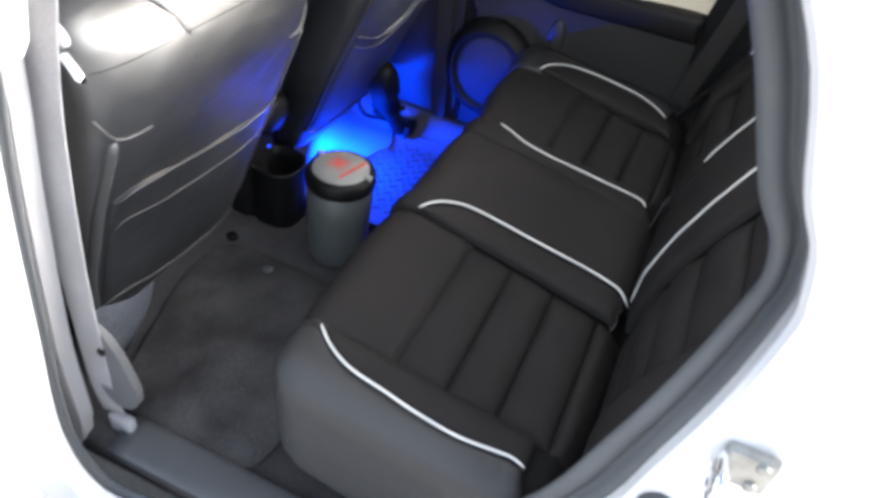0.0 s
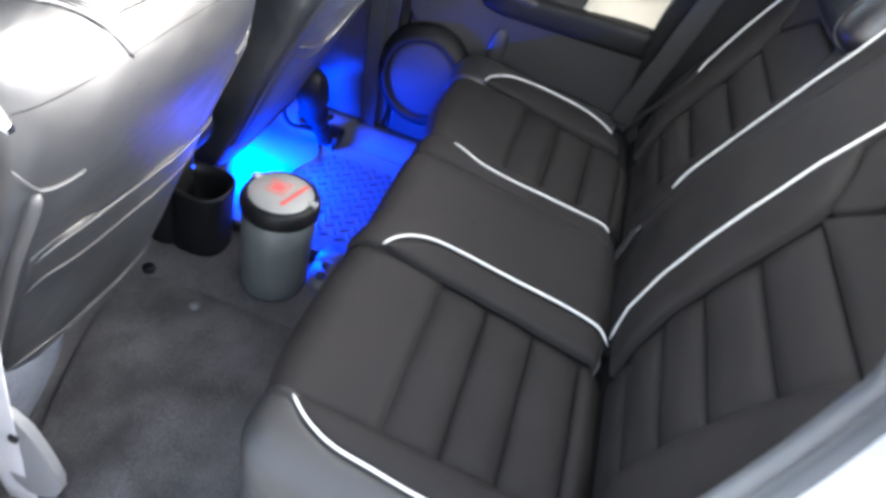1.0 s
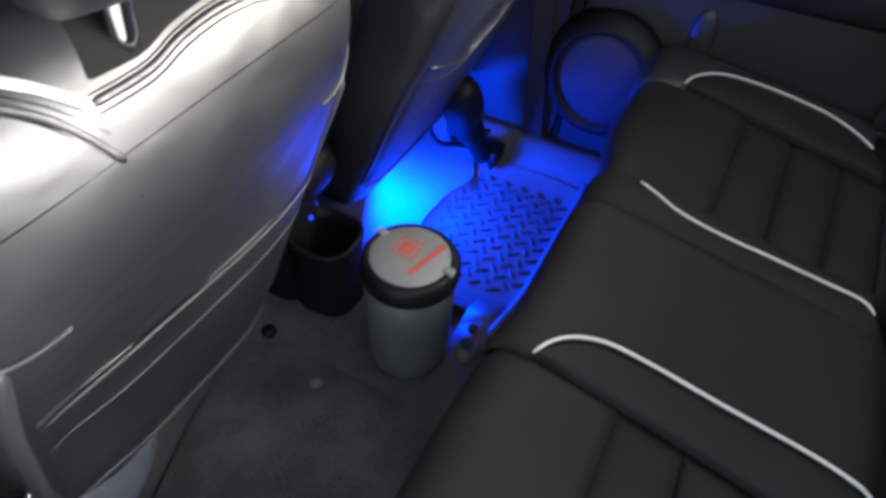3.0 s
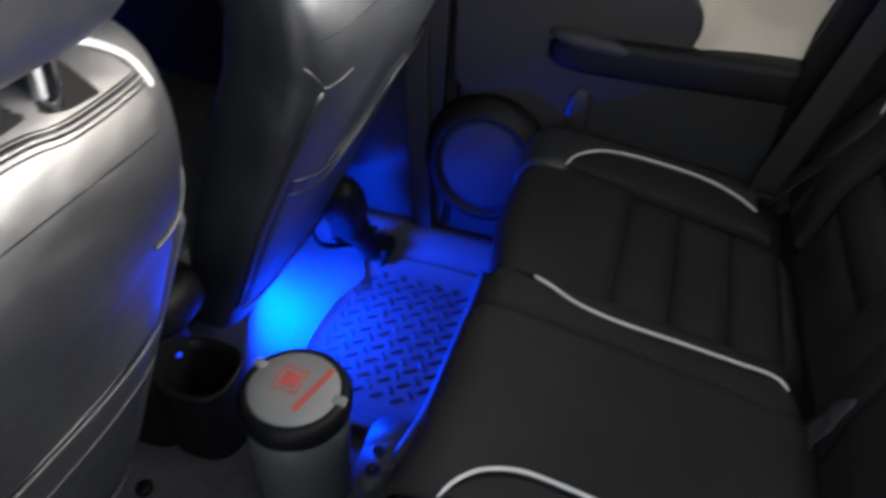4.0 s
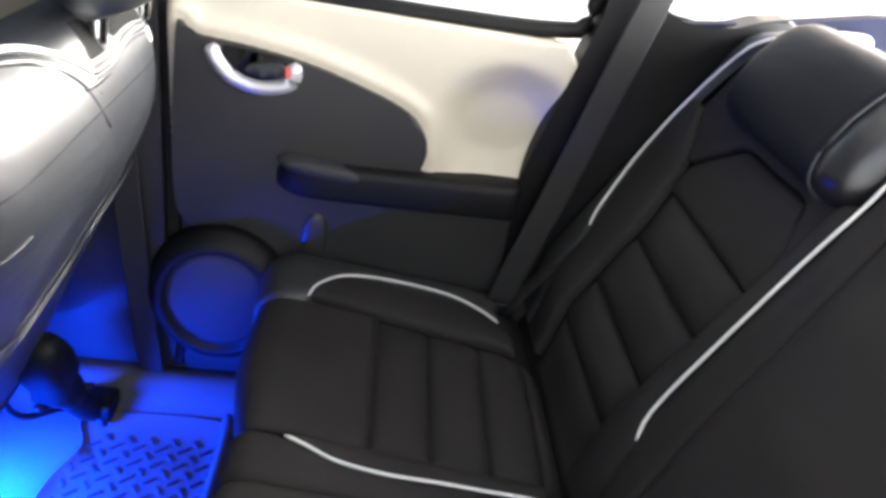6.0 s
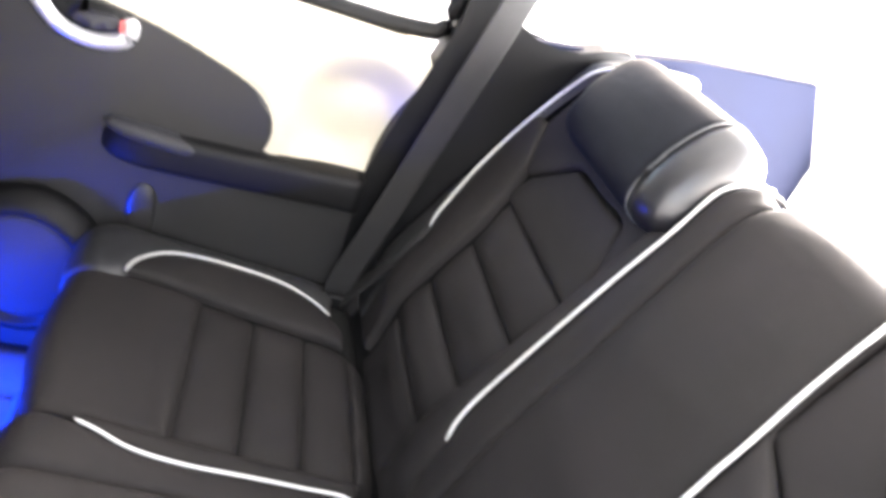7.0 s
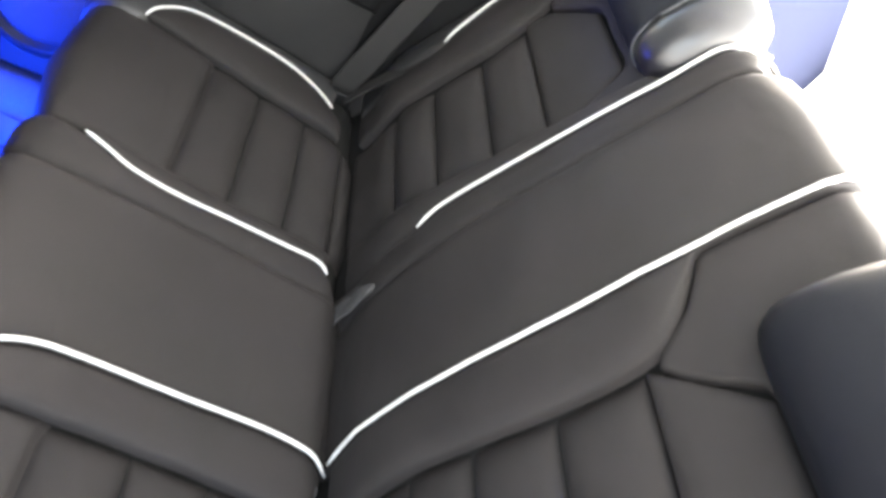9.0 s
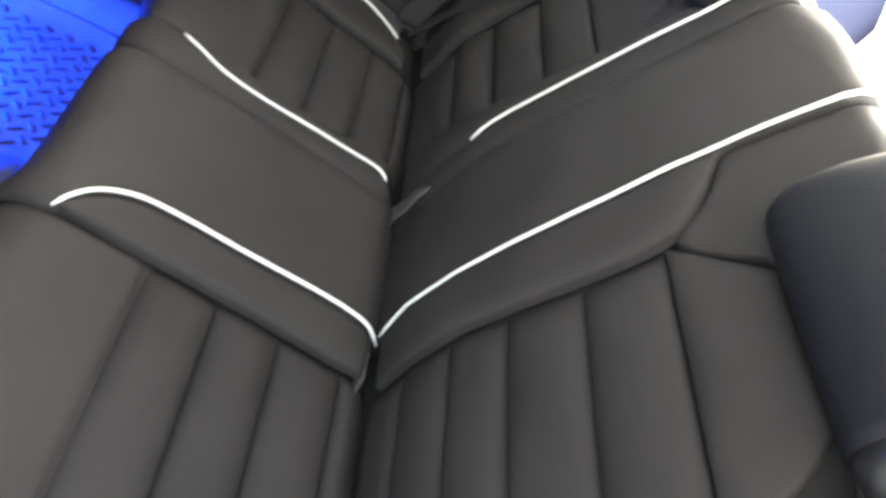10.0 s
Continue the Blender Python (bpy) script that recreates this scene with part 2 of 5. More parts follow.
def panel(name, a_curve, b_curve, place, mat, parent, sink=0.007, r=0.016, base=0.0, crown=0.004, nu=26, nv=8,
          wrinkle=0.0012, label="", seed=0.0):
    """An upholstered panel between two seams: its edges sink into the seams, its middle is padded."""
    n = 60
    a, b = spline(a_curve, n), spline(b_curve, n)
    la = max(np.linalg.norm(np.diff(a, axis=0), axis=1).sum(), np.linalg.norm(np.diff(b, axis=0), axis=1).sum())
    lb = np.linalg.norm(a - b, axis=1).mean()
    us, vs = samples(la, r, nu), samples(lb, r, nv)

    def edge(s, length):
        rr = min(r, length * 0.45)
        d = min(s, 1 - s) * length
        return 1.0 if d >= rr else math.sqrt(max(0.0, 1 - (1 - d / rr) ** 2))

    bm = bmesh.new()
    grid = []
    for u in us:
        i = min(int(u * n), n - 1)
        f = u * n - i
        pa, pb = a[i] * (1 - f) + a[i + 1] * f, b[i] * (1 - f) + b[i + 1] * f
        row = []
        for v in vs:
            q = pa * (1 - v) + pb * v
            g = edge(u, la) * edge(v, lb)
            h = base - sink + sink * g + crown * (1 - (2 * v - 1) ** 2) * (1 - (2 * u - 1) ** 4)
            if wrinkle:
                h += wrinkle * g * (noise.noise((q[0] * 9 + seed, q[1] * 9, seed)) + 0.5 * noise.noise((q[0] * 30, q[1] * 18 + seed, 3.0)))
            row.append(bm.verts.new(place(q[0], q[1], h)))
        grid.append(row)
    for i in range(len(grid) - 1):
        for j in range(len(vs) - 1):
            bm.faces.new((grid[i][j], grid[i + 1][j], grid[i + 1][j + 1], grid[i][j + 1]))
    # a hem turned down into the seam, so that the panel has thickness
    rim = [grid[0][j] for j in range(len(vs))] + [grid[i][-1] for i in range(1, len(us))] + \
          [grid[-1][j] for j in range(len(vs) - 2, -1, -1)] + [grid[i][0] for i in range(len(us) - 2, 0, -1)]
    bm.normal_update()
    centre = [place(*(a[30] * 0.5 + b[30] * 0.5), h) for h in (0.0, 0.01)]
    down = (centre[0] - centre[1]).normalized() * 0.012
    low = [bm.verts.new(v.co + down) for v in rim]
    for k in range(len(rim)):
        m = (k + 1) % len(rim)
        bm.faces.new((rim[k], rim[m], low[m], low[k]))
    return part(name, bm, mat, parent, label)


def cord(name, curve, place, parent, r=0.0031, h=0.004, mat=None, n=40, label="", flat=1.0):
    pts = spline(curve, n)
    bm = bmesh.new()
    tube(bm, [place(p[0], p[1], h) for p in pts], r, 8, True, flat)
    return part(name, bm, mat or PIPING, parent, label)


def box(bm, lo, hi, bevel=0.0, seg=2):
    lo, hi = Vector(lo), Vector(hi)
    made = bmesh.ops.create_cube(bm, size=1.0)["verts"]
    for v in made:
        v.co = Vector((lo[k] + (v.co[k] + 0.5) * (hi[k] - lo[k]) for k in range(3)))
    if bevel:
        edges = list({e for v in made for e in v.link_edges})
        bmesh.ops.bevel(bm, geom=edges, offset=bevel, segments=seg, profile=0.6, affect="EDGES")
    return bm


def lathe(bm, profile, centre, sides=40):
    """A turned body: (radius, z) pairs round a vertical axis."""
    rings = []
    for rad, z in profile:
        rings.append([bm.verts.new((centre[0] + rad * math.cos(2 * math.pi * k / sides),
                                    centre[1] + rad * math.sin(2 * math.pi * k / sides), centre[2] + z)) for k in range(sides)])
    for a, b in zip(rings, rings[1:]):
        for k in range(sides):
            bm.faces.new((a[k], a[(k + 1) % sides], b[(k + 1) % sides], b[k]))
    bm.faces.new(rings[0][::-1])
    bm.faces.new(rings[-1])
    return bm


def loft(bm, rings):
    """A closed skin over rings of equal length, capped at both ends."""
    made = [[bm.verts.new(p) for p in ring] for ring in rings]
    n = len(made[0])
    for a, b in zip(made, made[1:]):
        for k in range(n):
            bm.faces.new((a[k], a[(k + 1) % n], b[(k + 1) % n], b[k]))
    bm.faces.new(made[0][::-1])
    bm.faces.new(made[-1])
    return bm


def oval(cx, cy, hx, hy, z, power=4.0, n=40, shear=0.0):
    """A rounded rectangle in a level plane."""
    ring = []
    for k in range(n):
        q = 2 * math.pi * k / n
        c, s = math.cos(q), math.sin(q)
        x = math.copysign(abs(c) ** (2 / power), c) * hx
        y = math.copysign(abs(s) ** (2 / power), s) * hy
        ring.append(Vector((cx + x, cy + y, z + shear * x)))
    return ring


def slab(bm, outline, y0, y1, bevel=0.0):
    """A plate in the x-z plane, from y0 to y1."""
    a = [bm.verts.new((p[0], y0, p[1])) for p in outline]
    b = [bm.verts.new((p[0], y1, p[1])) for p in outline]
    n = len(a)
    fa, fb = bm.faces.new(a), bm.faces.new(b[::-1])
    for k in range(n):
        bm.faces.new((a[k], b[k], b[(k + 1) % n], a[(k + 1) % n]))
    if bevel:
        bmesh.ops.bevel(bm, geom=list(fa.edges) + list(fb.edges), offset=bevel, segments=3, profile=0.5, affect="EDGES")
    bmesh.ops.triangulate(bm, faces=[f for f in bm.faces if len(f.verts) > 4])
    return bm


def band(bm, pts, widths, across, thick):
    """A strap along points, with its width along the direction across."""
    pts = [Vector(p) for p in pts]
    rows = []
    for i, p in enumerate(pts):
        d = (pts[min(i + 1, len(pts) - 1)] - pts[max(i - 1, 0)]).normalized()
        w = (Vector(across) - d * d.dot(Vector(across))).normalized()
        nrm = d.cross(w).normalized()
        h = widths[min(i, len(widths) - 1)] / 2
        rows.append([bm.verts.new(p + w * h * s + nrm * thick / 2 * k) for s, k in
                     ((-1, 1), (-0.9, 1.3), (0.9, 1.3), (1, 1), (1, -1), (0.9, -1.3), (-0.9, -1.3), (-1, -1))])
    for a, b in zip(rows, rows[1:]):
        for k in range(8):
            bm.faces.new((a[k], a[(k + 1) % 8], b[(k + 1) % 8], b[k]))
    bm.faces.new(rows[0][::-1])
    bm.faces.new(rows[-1])
    return bm


# ---- ground and body shell ----
bm = bmesh.new()
bmesh.ops.create_grid(bm, x_segments=8, y_segments=8, size=400.0)
ground = part("ground", bm, GROUND)
ground.location = (0, 0, -0.42)
tagged(ground, "pale concrete yard under the car", "ground", kind="structure")

# cabin floor with its low tunnel; one sheet across the car
bm = bmesh.new()
rows = []
for i in range(61):
    x = -1.5 + 2.0 * i / 60
    row = []
    for j in range(65):
        y = -0.02 + 1.32 * j / 64
        z = 0.0 + 0.03 * math.exp(-((y - 0.62) / 0.10) ** 4) + 0.0025 * noise.noise((x * 14, y * 14, 0)) + 0.004 * noise.noise((x * 5, y * 5, 4))
        if x < -0.42:
            z += min(0.05, (-0.42 - x) * 0.5)
        z += 0.02 * max(0, 1 - abs(y - 0.0) / 0.06)
        row.append(bm.verts.new((x, y, z)))
    rows.append(row)
for i in range(60):
    for j in range(64):
        bm.faces.new((rows[i][j], rows[i + 1][j], rows[i + 1][j + 1], rows[i][j + 1]))
low = bmesh.ops.extrude_face_region(bm, geom=list(bm.faces))["geom"]
for v in low:
    if isinstance(v, bmesh.types.BMVert):
        v.co.z -= 0.06
floor = part("floor", bm, CARPET)
tagged(floor, "dark grey cabin carpet with a low tunnel", "car floor", kind="structure")

# near side of the body, with the open doorway cut through; it tapers inwards to the rear
DOORWAY = [(-0.16, 1.22), (-0.20, 0.90), (-0.245, 0.62), (-0.276, 0.373), (-0.303, 0.116), (-0.27, -0.03), (-0.18, -0.06), (0.0, -0.06),
           (0.15, -0.04), (0.28, 0.05), (0.40, 0.22), (0.488, 0.416), (0.516, 0.549), (0.536, 0.67), (0.544, 0.78), (0.539, 0.816),
           (0.525, 0.86), (0.501, 0.902), (0.452, 1.01), (0.36, 1.12), (0.20, 1.21), (0.0, 1.235)]
REVEAL = [(-0.14, 1.20), (-0.185, 0.90), (-0.235, 0.62), (-0.268, 0.373), (-0.29, 0.125), (-0.255, -0.01), (-0.17, -0.035), (0.0, -0.035),
          (0.12, -0.01), (0.22, 0.07), (0.32, 0.20), (0.415, 0.36), (0.462, 0.52), (0.490, 0.64), (0.508, 0.75), (0.511, 0.79),
          (0.500, 0.83), (0.474, 0.87), (0.420, 0.985), (0.345, 1.10), (0.19, 1.19), (0.0, 1.215)]


def side(x):
    """How far out the body side stands at x."""
    return -0.036 + 0.125 * x


def loop_curve(points, per=5):
    """A smooth closed curve with the same number of points between any two given ones."""
    p = [np.array(q, float) for q in points]
    m, out = len(p), []
    for i in range(m):
        a, q, c, d = p[i - 1], p[i], p[(i + 1) % m], p[(i + 2) % m]
        for k in range(per):
            s = k / per
            out.append(0.5 * (2 * q + (c - a) * s + (2 * a - 5 * q + 4 * c - d) * s * s + (3 * q - a - 3 * c + d) * s ** 3))
    return out


outer_edge, inner_edge = loop_curve(DOORWAY), loop_curve(REVEAL)
bm = bmesh.new()
c = np.array((0.13, 0.55))
lo, hi = (-1.6, -0.32), (1.30, 1.33)
rings = [[], [], [], []]
for p in outer_edge:
    d = p - c
    ks = [(hi[k] - c[k]) / d[k] if d[k] > 0 else (lo[k] - c[k]) / d[k] for k in (0, 1) if abs(d[k]) > 1e-6]
    q = c + d * min(ks)
    e = c + d * (1 - 0.006 / np.linalg.norm(d))
    rings[0].append(bm.verts.new((q[0], side(q[0]) - 0.03, q[1])))
    rings[1].append(bm.verts.new((p[0], side(p[0]) - 0.03, p[1])))
    rings[2].append(bm.verts.new((e[0], side(e[0]) - 0.022, e[1])))
    rings[3].append(bm.verts.new((e[0], side(e[0]), e[1])))
n = len(outer_edge)
for a, e in zip(rings, rings[1:]):
    for k in range(n):
        bm.faces.new((a[k], a[(k + 1) % n], e[(k + 1) % n], e[k]))
back = [bm.verts.new((v.co.x, v.co.y + 0.03, v.co.z)) for v in rings[0]]
for k in range(n):
    bm.faces.new((rings[0][k], back[k], back[(k + 1) % n], rings[0][(k + 1) % n]))
    bm.faces.new((rings[3][k], rings[3][(k + 1) % n], back[(k + 1) % n], back[k]))
body = part("wall_near", bm, PAINT, smooth=False)
tagged(body, "white painted car body round the open rear doorway", "car body", kind="structure")

# grey seal and reveal: a folded strip between the body edge and the inner trim
bm = bmesh.new()
rings = []
for s, dy, puff in ((0.0, 0.000, 0.0), (0.08, -0.008, 0.0), (0.22, -0.006, 0.0), (0.34, 0.006, 0.0), (0.40, 0.016, 0.0), (0.48, 0.010, 0.0), (0.70, 0.006, 0.0), (0.92, 0.010, 0.0), (1.0, 0.014, 0.0), (0.95, 0.022, 0.0), (0.7, 0.032, 0.0)):
    ring = []
    for o, i in zip(outer_edge, inner_edge):
        p = o * (1 - s) + i * s
        fold = 1.0 if p[0] > 0.1 else 0.30 + 0.70 * max(0.0, (p[0] + 0.2) / 0.3)
        ring.append(bm.verts.new((p[0], side(p[0]) + dy * fold + 0.006, p[1])))
    rings.append(ring)
for a, e in zip(rings, rings[1:]):
    for k in range(n):
        bm.faces.new((a[k], a[(k + 1) % n], e[(k + 1) % n], e[k]))
seal = part("trim_near", bm, RUBBER)
tagged(seal, "grey rubber door seal folded round the open doorway", "door seal", kind="structure")

# roof, far side glass frame, tailgate frame
bm = bmesh.new()
box(bm, (-1.3, -0.06, 1.27), (1.02, 1.36, 1.31), 0.012)
ceiling = part("ceiling", bm, HEADLINER)
tagged(ceiling, "grey cloth headliner", "headliner", kind="structure")

from mathutils.bvhtree import BVHTree

# ---- rear bench ----
ROLL = 0.065


def smooth(lo, hi, v):
    s = min(max((v - lo) / (hi - lo), 0.0), 1.0)
    return s * s * (3 - 2 * s)


def cushion(a, b, h=0.0):
    """Seat surface: a runs back, b across; the front and both ends roll down."""
    ea = max(0.0, 0.045 - a)
    eb = max(0.0, 0.10 - b)
    far = max(0.0, b - 1.235)
    eb_s = -1.0
    if far > 0:
        eb, eb_s = far, 1.0
    e = math.hypot(ea, eb)
    x, y, drop, tilt, dx, dy = max(a, 0.045), min(max(b, 0.10), 1.235), 0.0, 0.0, 0.0, 0.0
    if e > 0:
        dx, dy = -ea / e, eb_s * eb / e
        roll = ROLL - (0.026 * smooth(0.44, 0.54, b) * smooth(1.0, 0.84, b) if ea > 0 else 0.0)
        th = min(e / roll, math.pi / 2)
        out = roll * math.sin(th)
        drop = roll * (1 - math.cos(th)) + max(0.0, e - roll * math.pi / 2)
        x, y, tilt = x + dx * out, y + dy * out, th
        if eb_s < 0:
            x += 0.024 * max(0.0, th - 0.45) * smooth(0.24, 0.06, b)
    z = 0.36 - 0.105 * (x - 0.05) - drop - 0.045 * smooth(0.425, 0.49, a)
    nrm = Vector((dx * math.sin(tilt) + 0.1 * math.cos(tilt), dy * math.sin(tilt), math.cos(tilt)))
    return Vector((x, y, z)) + nrm * h


BO, BU, BN = Vector((0.455, 0, 0.31)), Vector((0.447, 0, 0.894)), Vector((-0.894, 0, 0.447))


BULGE_U = (-0.1, 0.0, 0.024, 0.066, 0.152, 0.234, 0.311, 0.418, 0.515, 0.573, 0.59, 0.62)
BULGE_N = (-0.004, -0.004, 0.007, 0.026, 0.046, 0.056, 0.060, 0.056, 0.039, 0.026, 0.022, 0.019)


def backrest(u, b, h=0.0):
    """Backrest surface: u runs up, b across; the top and the ends roll away. The far part stands a little proud."""
    k = smooth(0.70, 0.80, b)
    lift = (1 - k) * float(np.interp(u, BULGE_U, BULGE_N)) + k * (0.031 - 0.02 * smooth(0.57, 0.63, u) - 0.03 * smooth(0.13, 0.0, u))
    eu = max(0.0, u - 0.590)
    eb, sgn, edge = 0.0, 1.0, b
    if b < 0.07:
        eb, sgn, edge = 0.07 - b, -1.0, 0.07
    elif b > 1.264:
        eb, sgn, edge = b - 1.264, 1.0, 1.264
    e = math.hypot(eu, eb)
    r = 0.045 if eb == 0 or sgn < 0 else 0.022
    uu, drop, th, du, db = min(u, 0.590), 0.0, 0.0, 0.0, 0.0
    if e > 0:
        du, db = eu / e, sgn * eb / e
        th = min(e / r, math.pi / 2)
        uu, edge = uu + du * r * math.sin(th), edge + db * r * math.sin(th)
        drop = r * (1 - math.cos(th)) + max(0.0, e - r * math.pi / 2)
    p = BO + BU * uu + BN * (lift - drop) + Vector((0, edge, 0))
    nrm = (BU * du + Vector((0, db, 0))) * math.sin(th) + BN * math.cos(th)
    return p + nrm * h


bench = thing("rear_bench_seat", "black leatherette rear bench seat with fluted inserts and white piping", "car seat", place=(0.3, 0.64, 0.0))


def bpart(ob):
    ob.matrix_parent_inverse = Matrix.Translation((-0.3, -0.64, 0.0))
    return ob


S1 = [(0.042, 0.142), (0.071, 0.118), (0.114, 0.099), (0.172, 0.092), (0.229, 0.086), (0.291, 0.084), (0.347, 0.091), (0.371, 0.094), (0.392, 0.089)]
S1_SEAM = [(0.038, 0.147), (0.130, 0.149), (0.239, 0.146), (0.329, 0.146), (0.400, 0.143)]
S2 = [(0.049, 0.465), (0.061, 0.490), (0.084, 0.513), (0.122, 0.527), (0.174, 0.527), (0.261, 0.520), (0.367, 0.513), (0.421, 0.503), (0.454, 0.488)]
S2_SEAM = [(0.047, 0.474), (0.115, 0.467), (0.198, 0.460), (0.281, 0.451), (0.394, 0.435), (0.46, 0.43)]
S3 = [(0.074, 0.839), (0.101, 0.829), (0.142, 0.811), (0.203, 0.802), (0.278, 0.801), (0.353, 0.799), (0.397, 0.798), (0.415, 0.792), (0.424, 0.779)]
S3_MID = [(0.049, 0.762), (0.136, 0.759), (0.281, 0.751), (0.409, 0.738), (0.46, 0.735)]
S3_INS = [(0.074, 0.856), (0.181, 0.847), (0.264, 0.839), (0.349, 0.834), (0.43, 0.83)]
S4 = [(0.069, 1.140), (0.080, 1.176), (0.116, 1.214), (0.166, 1.229), (0.239, 1.232), (0.311, 1.224), (0.362, 1.200), (0.396, 1.170)]
S4_SEAM = [(0.068, 1.150), (0.143, 1.144), (0.271, 1.124), (0.387, 1.113), (0.435, 1.098)]


def between(curve, a0, a1, n=8):
    """The stretch of a seam from a0 to a1, held straight past its ends."""
    c = np.array(curve)
    return [(a, float(np.interp(a, c[:, 0], c[:, 1]))) for a in np.linspace(a0, a1, n)]


# padded core, so that the gaps between the panels show dark cloth
bm = bmesh.new()
grid = []
for a in np.linspace(-0.25, 0.50, 40):
    grid.append([bm.verts.new(cushion(a, b, -0.022)) for b in np.linspace(0.0, 1.28, 60)])
for i in range(39):
    for j in range(59):
        bm.faces.new((grid[i][j], grid[i + 1][j], grid[i + 1][j + 1], grid[i][j + 1]))
low = bmesh.ops.extrude_face_region(bm, geom=list(bm.faces))["geom"]
for v in low:
    if isinstance(v, bmesh.types.BMVert):
        v.co.z = min(0.10, v.co.z - 0.02)
bpart(part("cushion_core", bm, THREAD, bench))
bm = bmesh.new()
grid = []
for u in np.linspace(-0.06, 0.72, 40):
    grid.append([bm.verts.new(backrest(u, b, -0.024)) for b in np.linspace(0.0, 1.30, 60)])
for i in range(39):
    for j in range(59):
        bm.faces.new((grid[i][j], grid[i + 1][j], grid[i + 1][j + 1], grid[i][j + 1]))
low = bmesh.ops.extrude_face_region(bm, geom=list(bm.faces))["geom"]
for v in low:
    if isinstance(v, bmesh.types.BMVert):
        v.co -= BN * 0.05
bpart(part("backrest_core", bm, THREAD, bench))

FRONT = -0.215
# near seat
bpart(panel("front_panel", [(FRONT, 0.15)] + between(S1_SEAM, -0.02, 0.158), [(FRONT, 0.478)] + between(S2_SEAM, -0.02, 0.158), cushion, LEATHER, bench, base=-0.008, crown=0.006, nu=30, nv=14, seed=1.0))
for k, (a0, a1) in enumerate(((0.160, 0.247), (0.248, 0.330), (0.331, 0.417), (0.418, 0.475))):
    bpart(panel("flute", between(S1_SEAM, a0, a1), between(S2_SEAM, a0, a1), cushion, LEATHER, bench, base=-0.008, sink=0.014, r=0.040, crown=0.003, nu=6, nv=16, seed=2.0 + k))
bpart(panel("bolster", between(S1, 0.045, 0.395, 9), between(S1_SEAM, 0.045, 0.395, 9), cushion, LEATHER, bench, crown=0.003, nv=5, seed=6.0))
bpart(panel("side_panel", [(-0.16, 0.143), (-0.05, 0.143)] + S1, [(-0.20, 0.10), (-0.17, -0.02), (-0.10, -0.10), (0.02, -0.15), (0.16, -0.17), (0.30, -0.17), (0.42, -0.16)], cushion, LEATHER_SMOOTH, bench, crown=0.004, nu=34, nv=12, seed=7.0, wrinkle=0.002))
bpart(panel("bolster", S2, [(0.052, 0.472)] + between(S2_SEAM, 0.09, 0.44), cushion, LEATHER, bench, base=0.005, crown=0.003, nv=6, seed=8.0))
# middle
bpart(panel("middle_panel", [(FRONT, 0.482), (-0.05, 0.480)] + S2[:-1] + [(0.475, 0.50)], [(FRONT, 0.765), (-0.05, 0.764)] + S3_MID[:-1] + [(0.475, 0.735)], cushion, LEATHER, bench, base=0.006, crown=0.003, nu=36, nv=12, seed=9.0))
# far seat
bpart(panel("bolster", [(FRONT, 0.768), (-0.05, 0.766)] + S3_MID, [(FRONT, 0.852), (-0.05, 0.850), (0.05, 0.845)] + S3, cushion, LEATHER, bench, base=0.0, crown=0.006, nu=34, nv=7, seed=10.0))
bpart(panel("bolster", S3, between(S3_INS, 0.080, 0.43), cushion, LEATHER, bench, base=-0.002, sink=0.008, crown=0.001, nv=3, seed=11.0))
bpart(panel("front_panel", [(FRONT, 0.856), (-0.03, 0.854)] + between(S3_INS, 0.074, 0.180, 4), [(FRONT, 1.16), (-0.03, 1.155)] + between(S4_SEAM, 0.074, 0.184, 4), cushion, LEATHER, bench, base=-0.010, crown=0.006, nu=30, nv=14, seed=12.0))
for k, (a0, a1) in enumerate(((0.184, 0.269), (0.270, 0.354), (0.355, 0.431), (0.432, 0.475))):
    bpart(panel("flute", between(S3_INS, a0, a1), between(S4_SEAM, a0 + 0.004, a1 + 0.006), cushion, LEATHER, bench, base=-0.010, sink=0.014, r=0.040, crown=0.003, nu=6, nv=16, seed=13.0 + k))
bpart(panel("bolster", [(0.072, 1.146)] + between(S4_SEAM, 0.10, 0.42), S4 + [(0.42, 1.14)], cushion, LEATHER, bench, crown=0.005, nv=6, seed=17.0))
bpart(panel("side_panel", [(-0.15, 1.145), (-0.04, 1.145)] + S4, [(-0.20, 1.20), (-0.12, 1.30), (0.0, 1.34), (0.16, 1.345), (0.30, 1.34), (0.42, 1.33)], cushion, LEATHER_SMOOTH, bench, crown=0.004, nu=30, nv=10, seed=18.0))
for c, h in ((S1, 0.002), (S2, 0.009), (S3, 0.002), (S4, 0.002)):
    bpart(cord("piping", c, cushion, bench, r=0.0025, h=h))

# backrest
B2 = [(0.000, 0.502), (0.030, 0.508), (0.093, 0.513), (0.186, 0.517), (0.262, 0.521), (0.330, 0.527), (0.428, 0.545), (0.514, 0.568), (0.572, 0.583), (0.615, 0.592), (0.64, 0.59)]
B2_SEAM = [(0.0, 0.430), (0.079, 0.432), (0.139, 0.438), (0.219, 0.436), (0.320, 0.437), (0.379, 0.447), (0.421, 0.465), (0.451, 0.503), (0.470, 0.558)]
B3 = [(0.152, 0.783), (0.175, 0.800), (0.215, 0.809), (0.280, 0.815), (0.360, 0.821), (0.435, 0.826), (0.510, 0.828), (0.560, 0.833), (0.597, 0.833), (0.625, 0.815)]
B3_MID = [(0.02, 0.700), (0.125, 0.712), (0.220, 0.722), (0.340, 0.740), (0.433, 0.765), (0.510, 0.780), (0.580, 0.785), (0.612, 0.785)]
B3_INS = [(0.0, 0.855), (0.15, 0.856), (0.28, 0.858), (0.40, 0.858), (0.50, 0.862)]
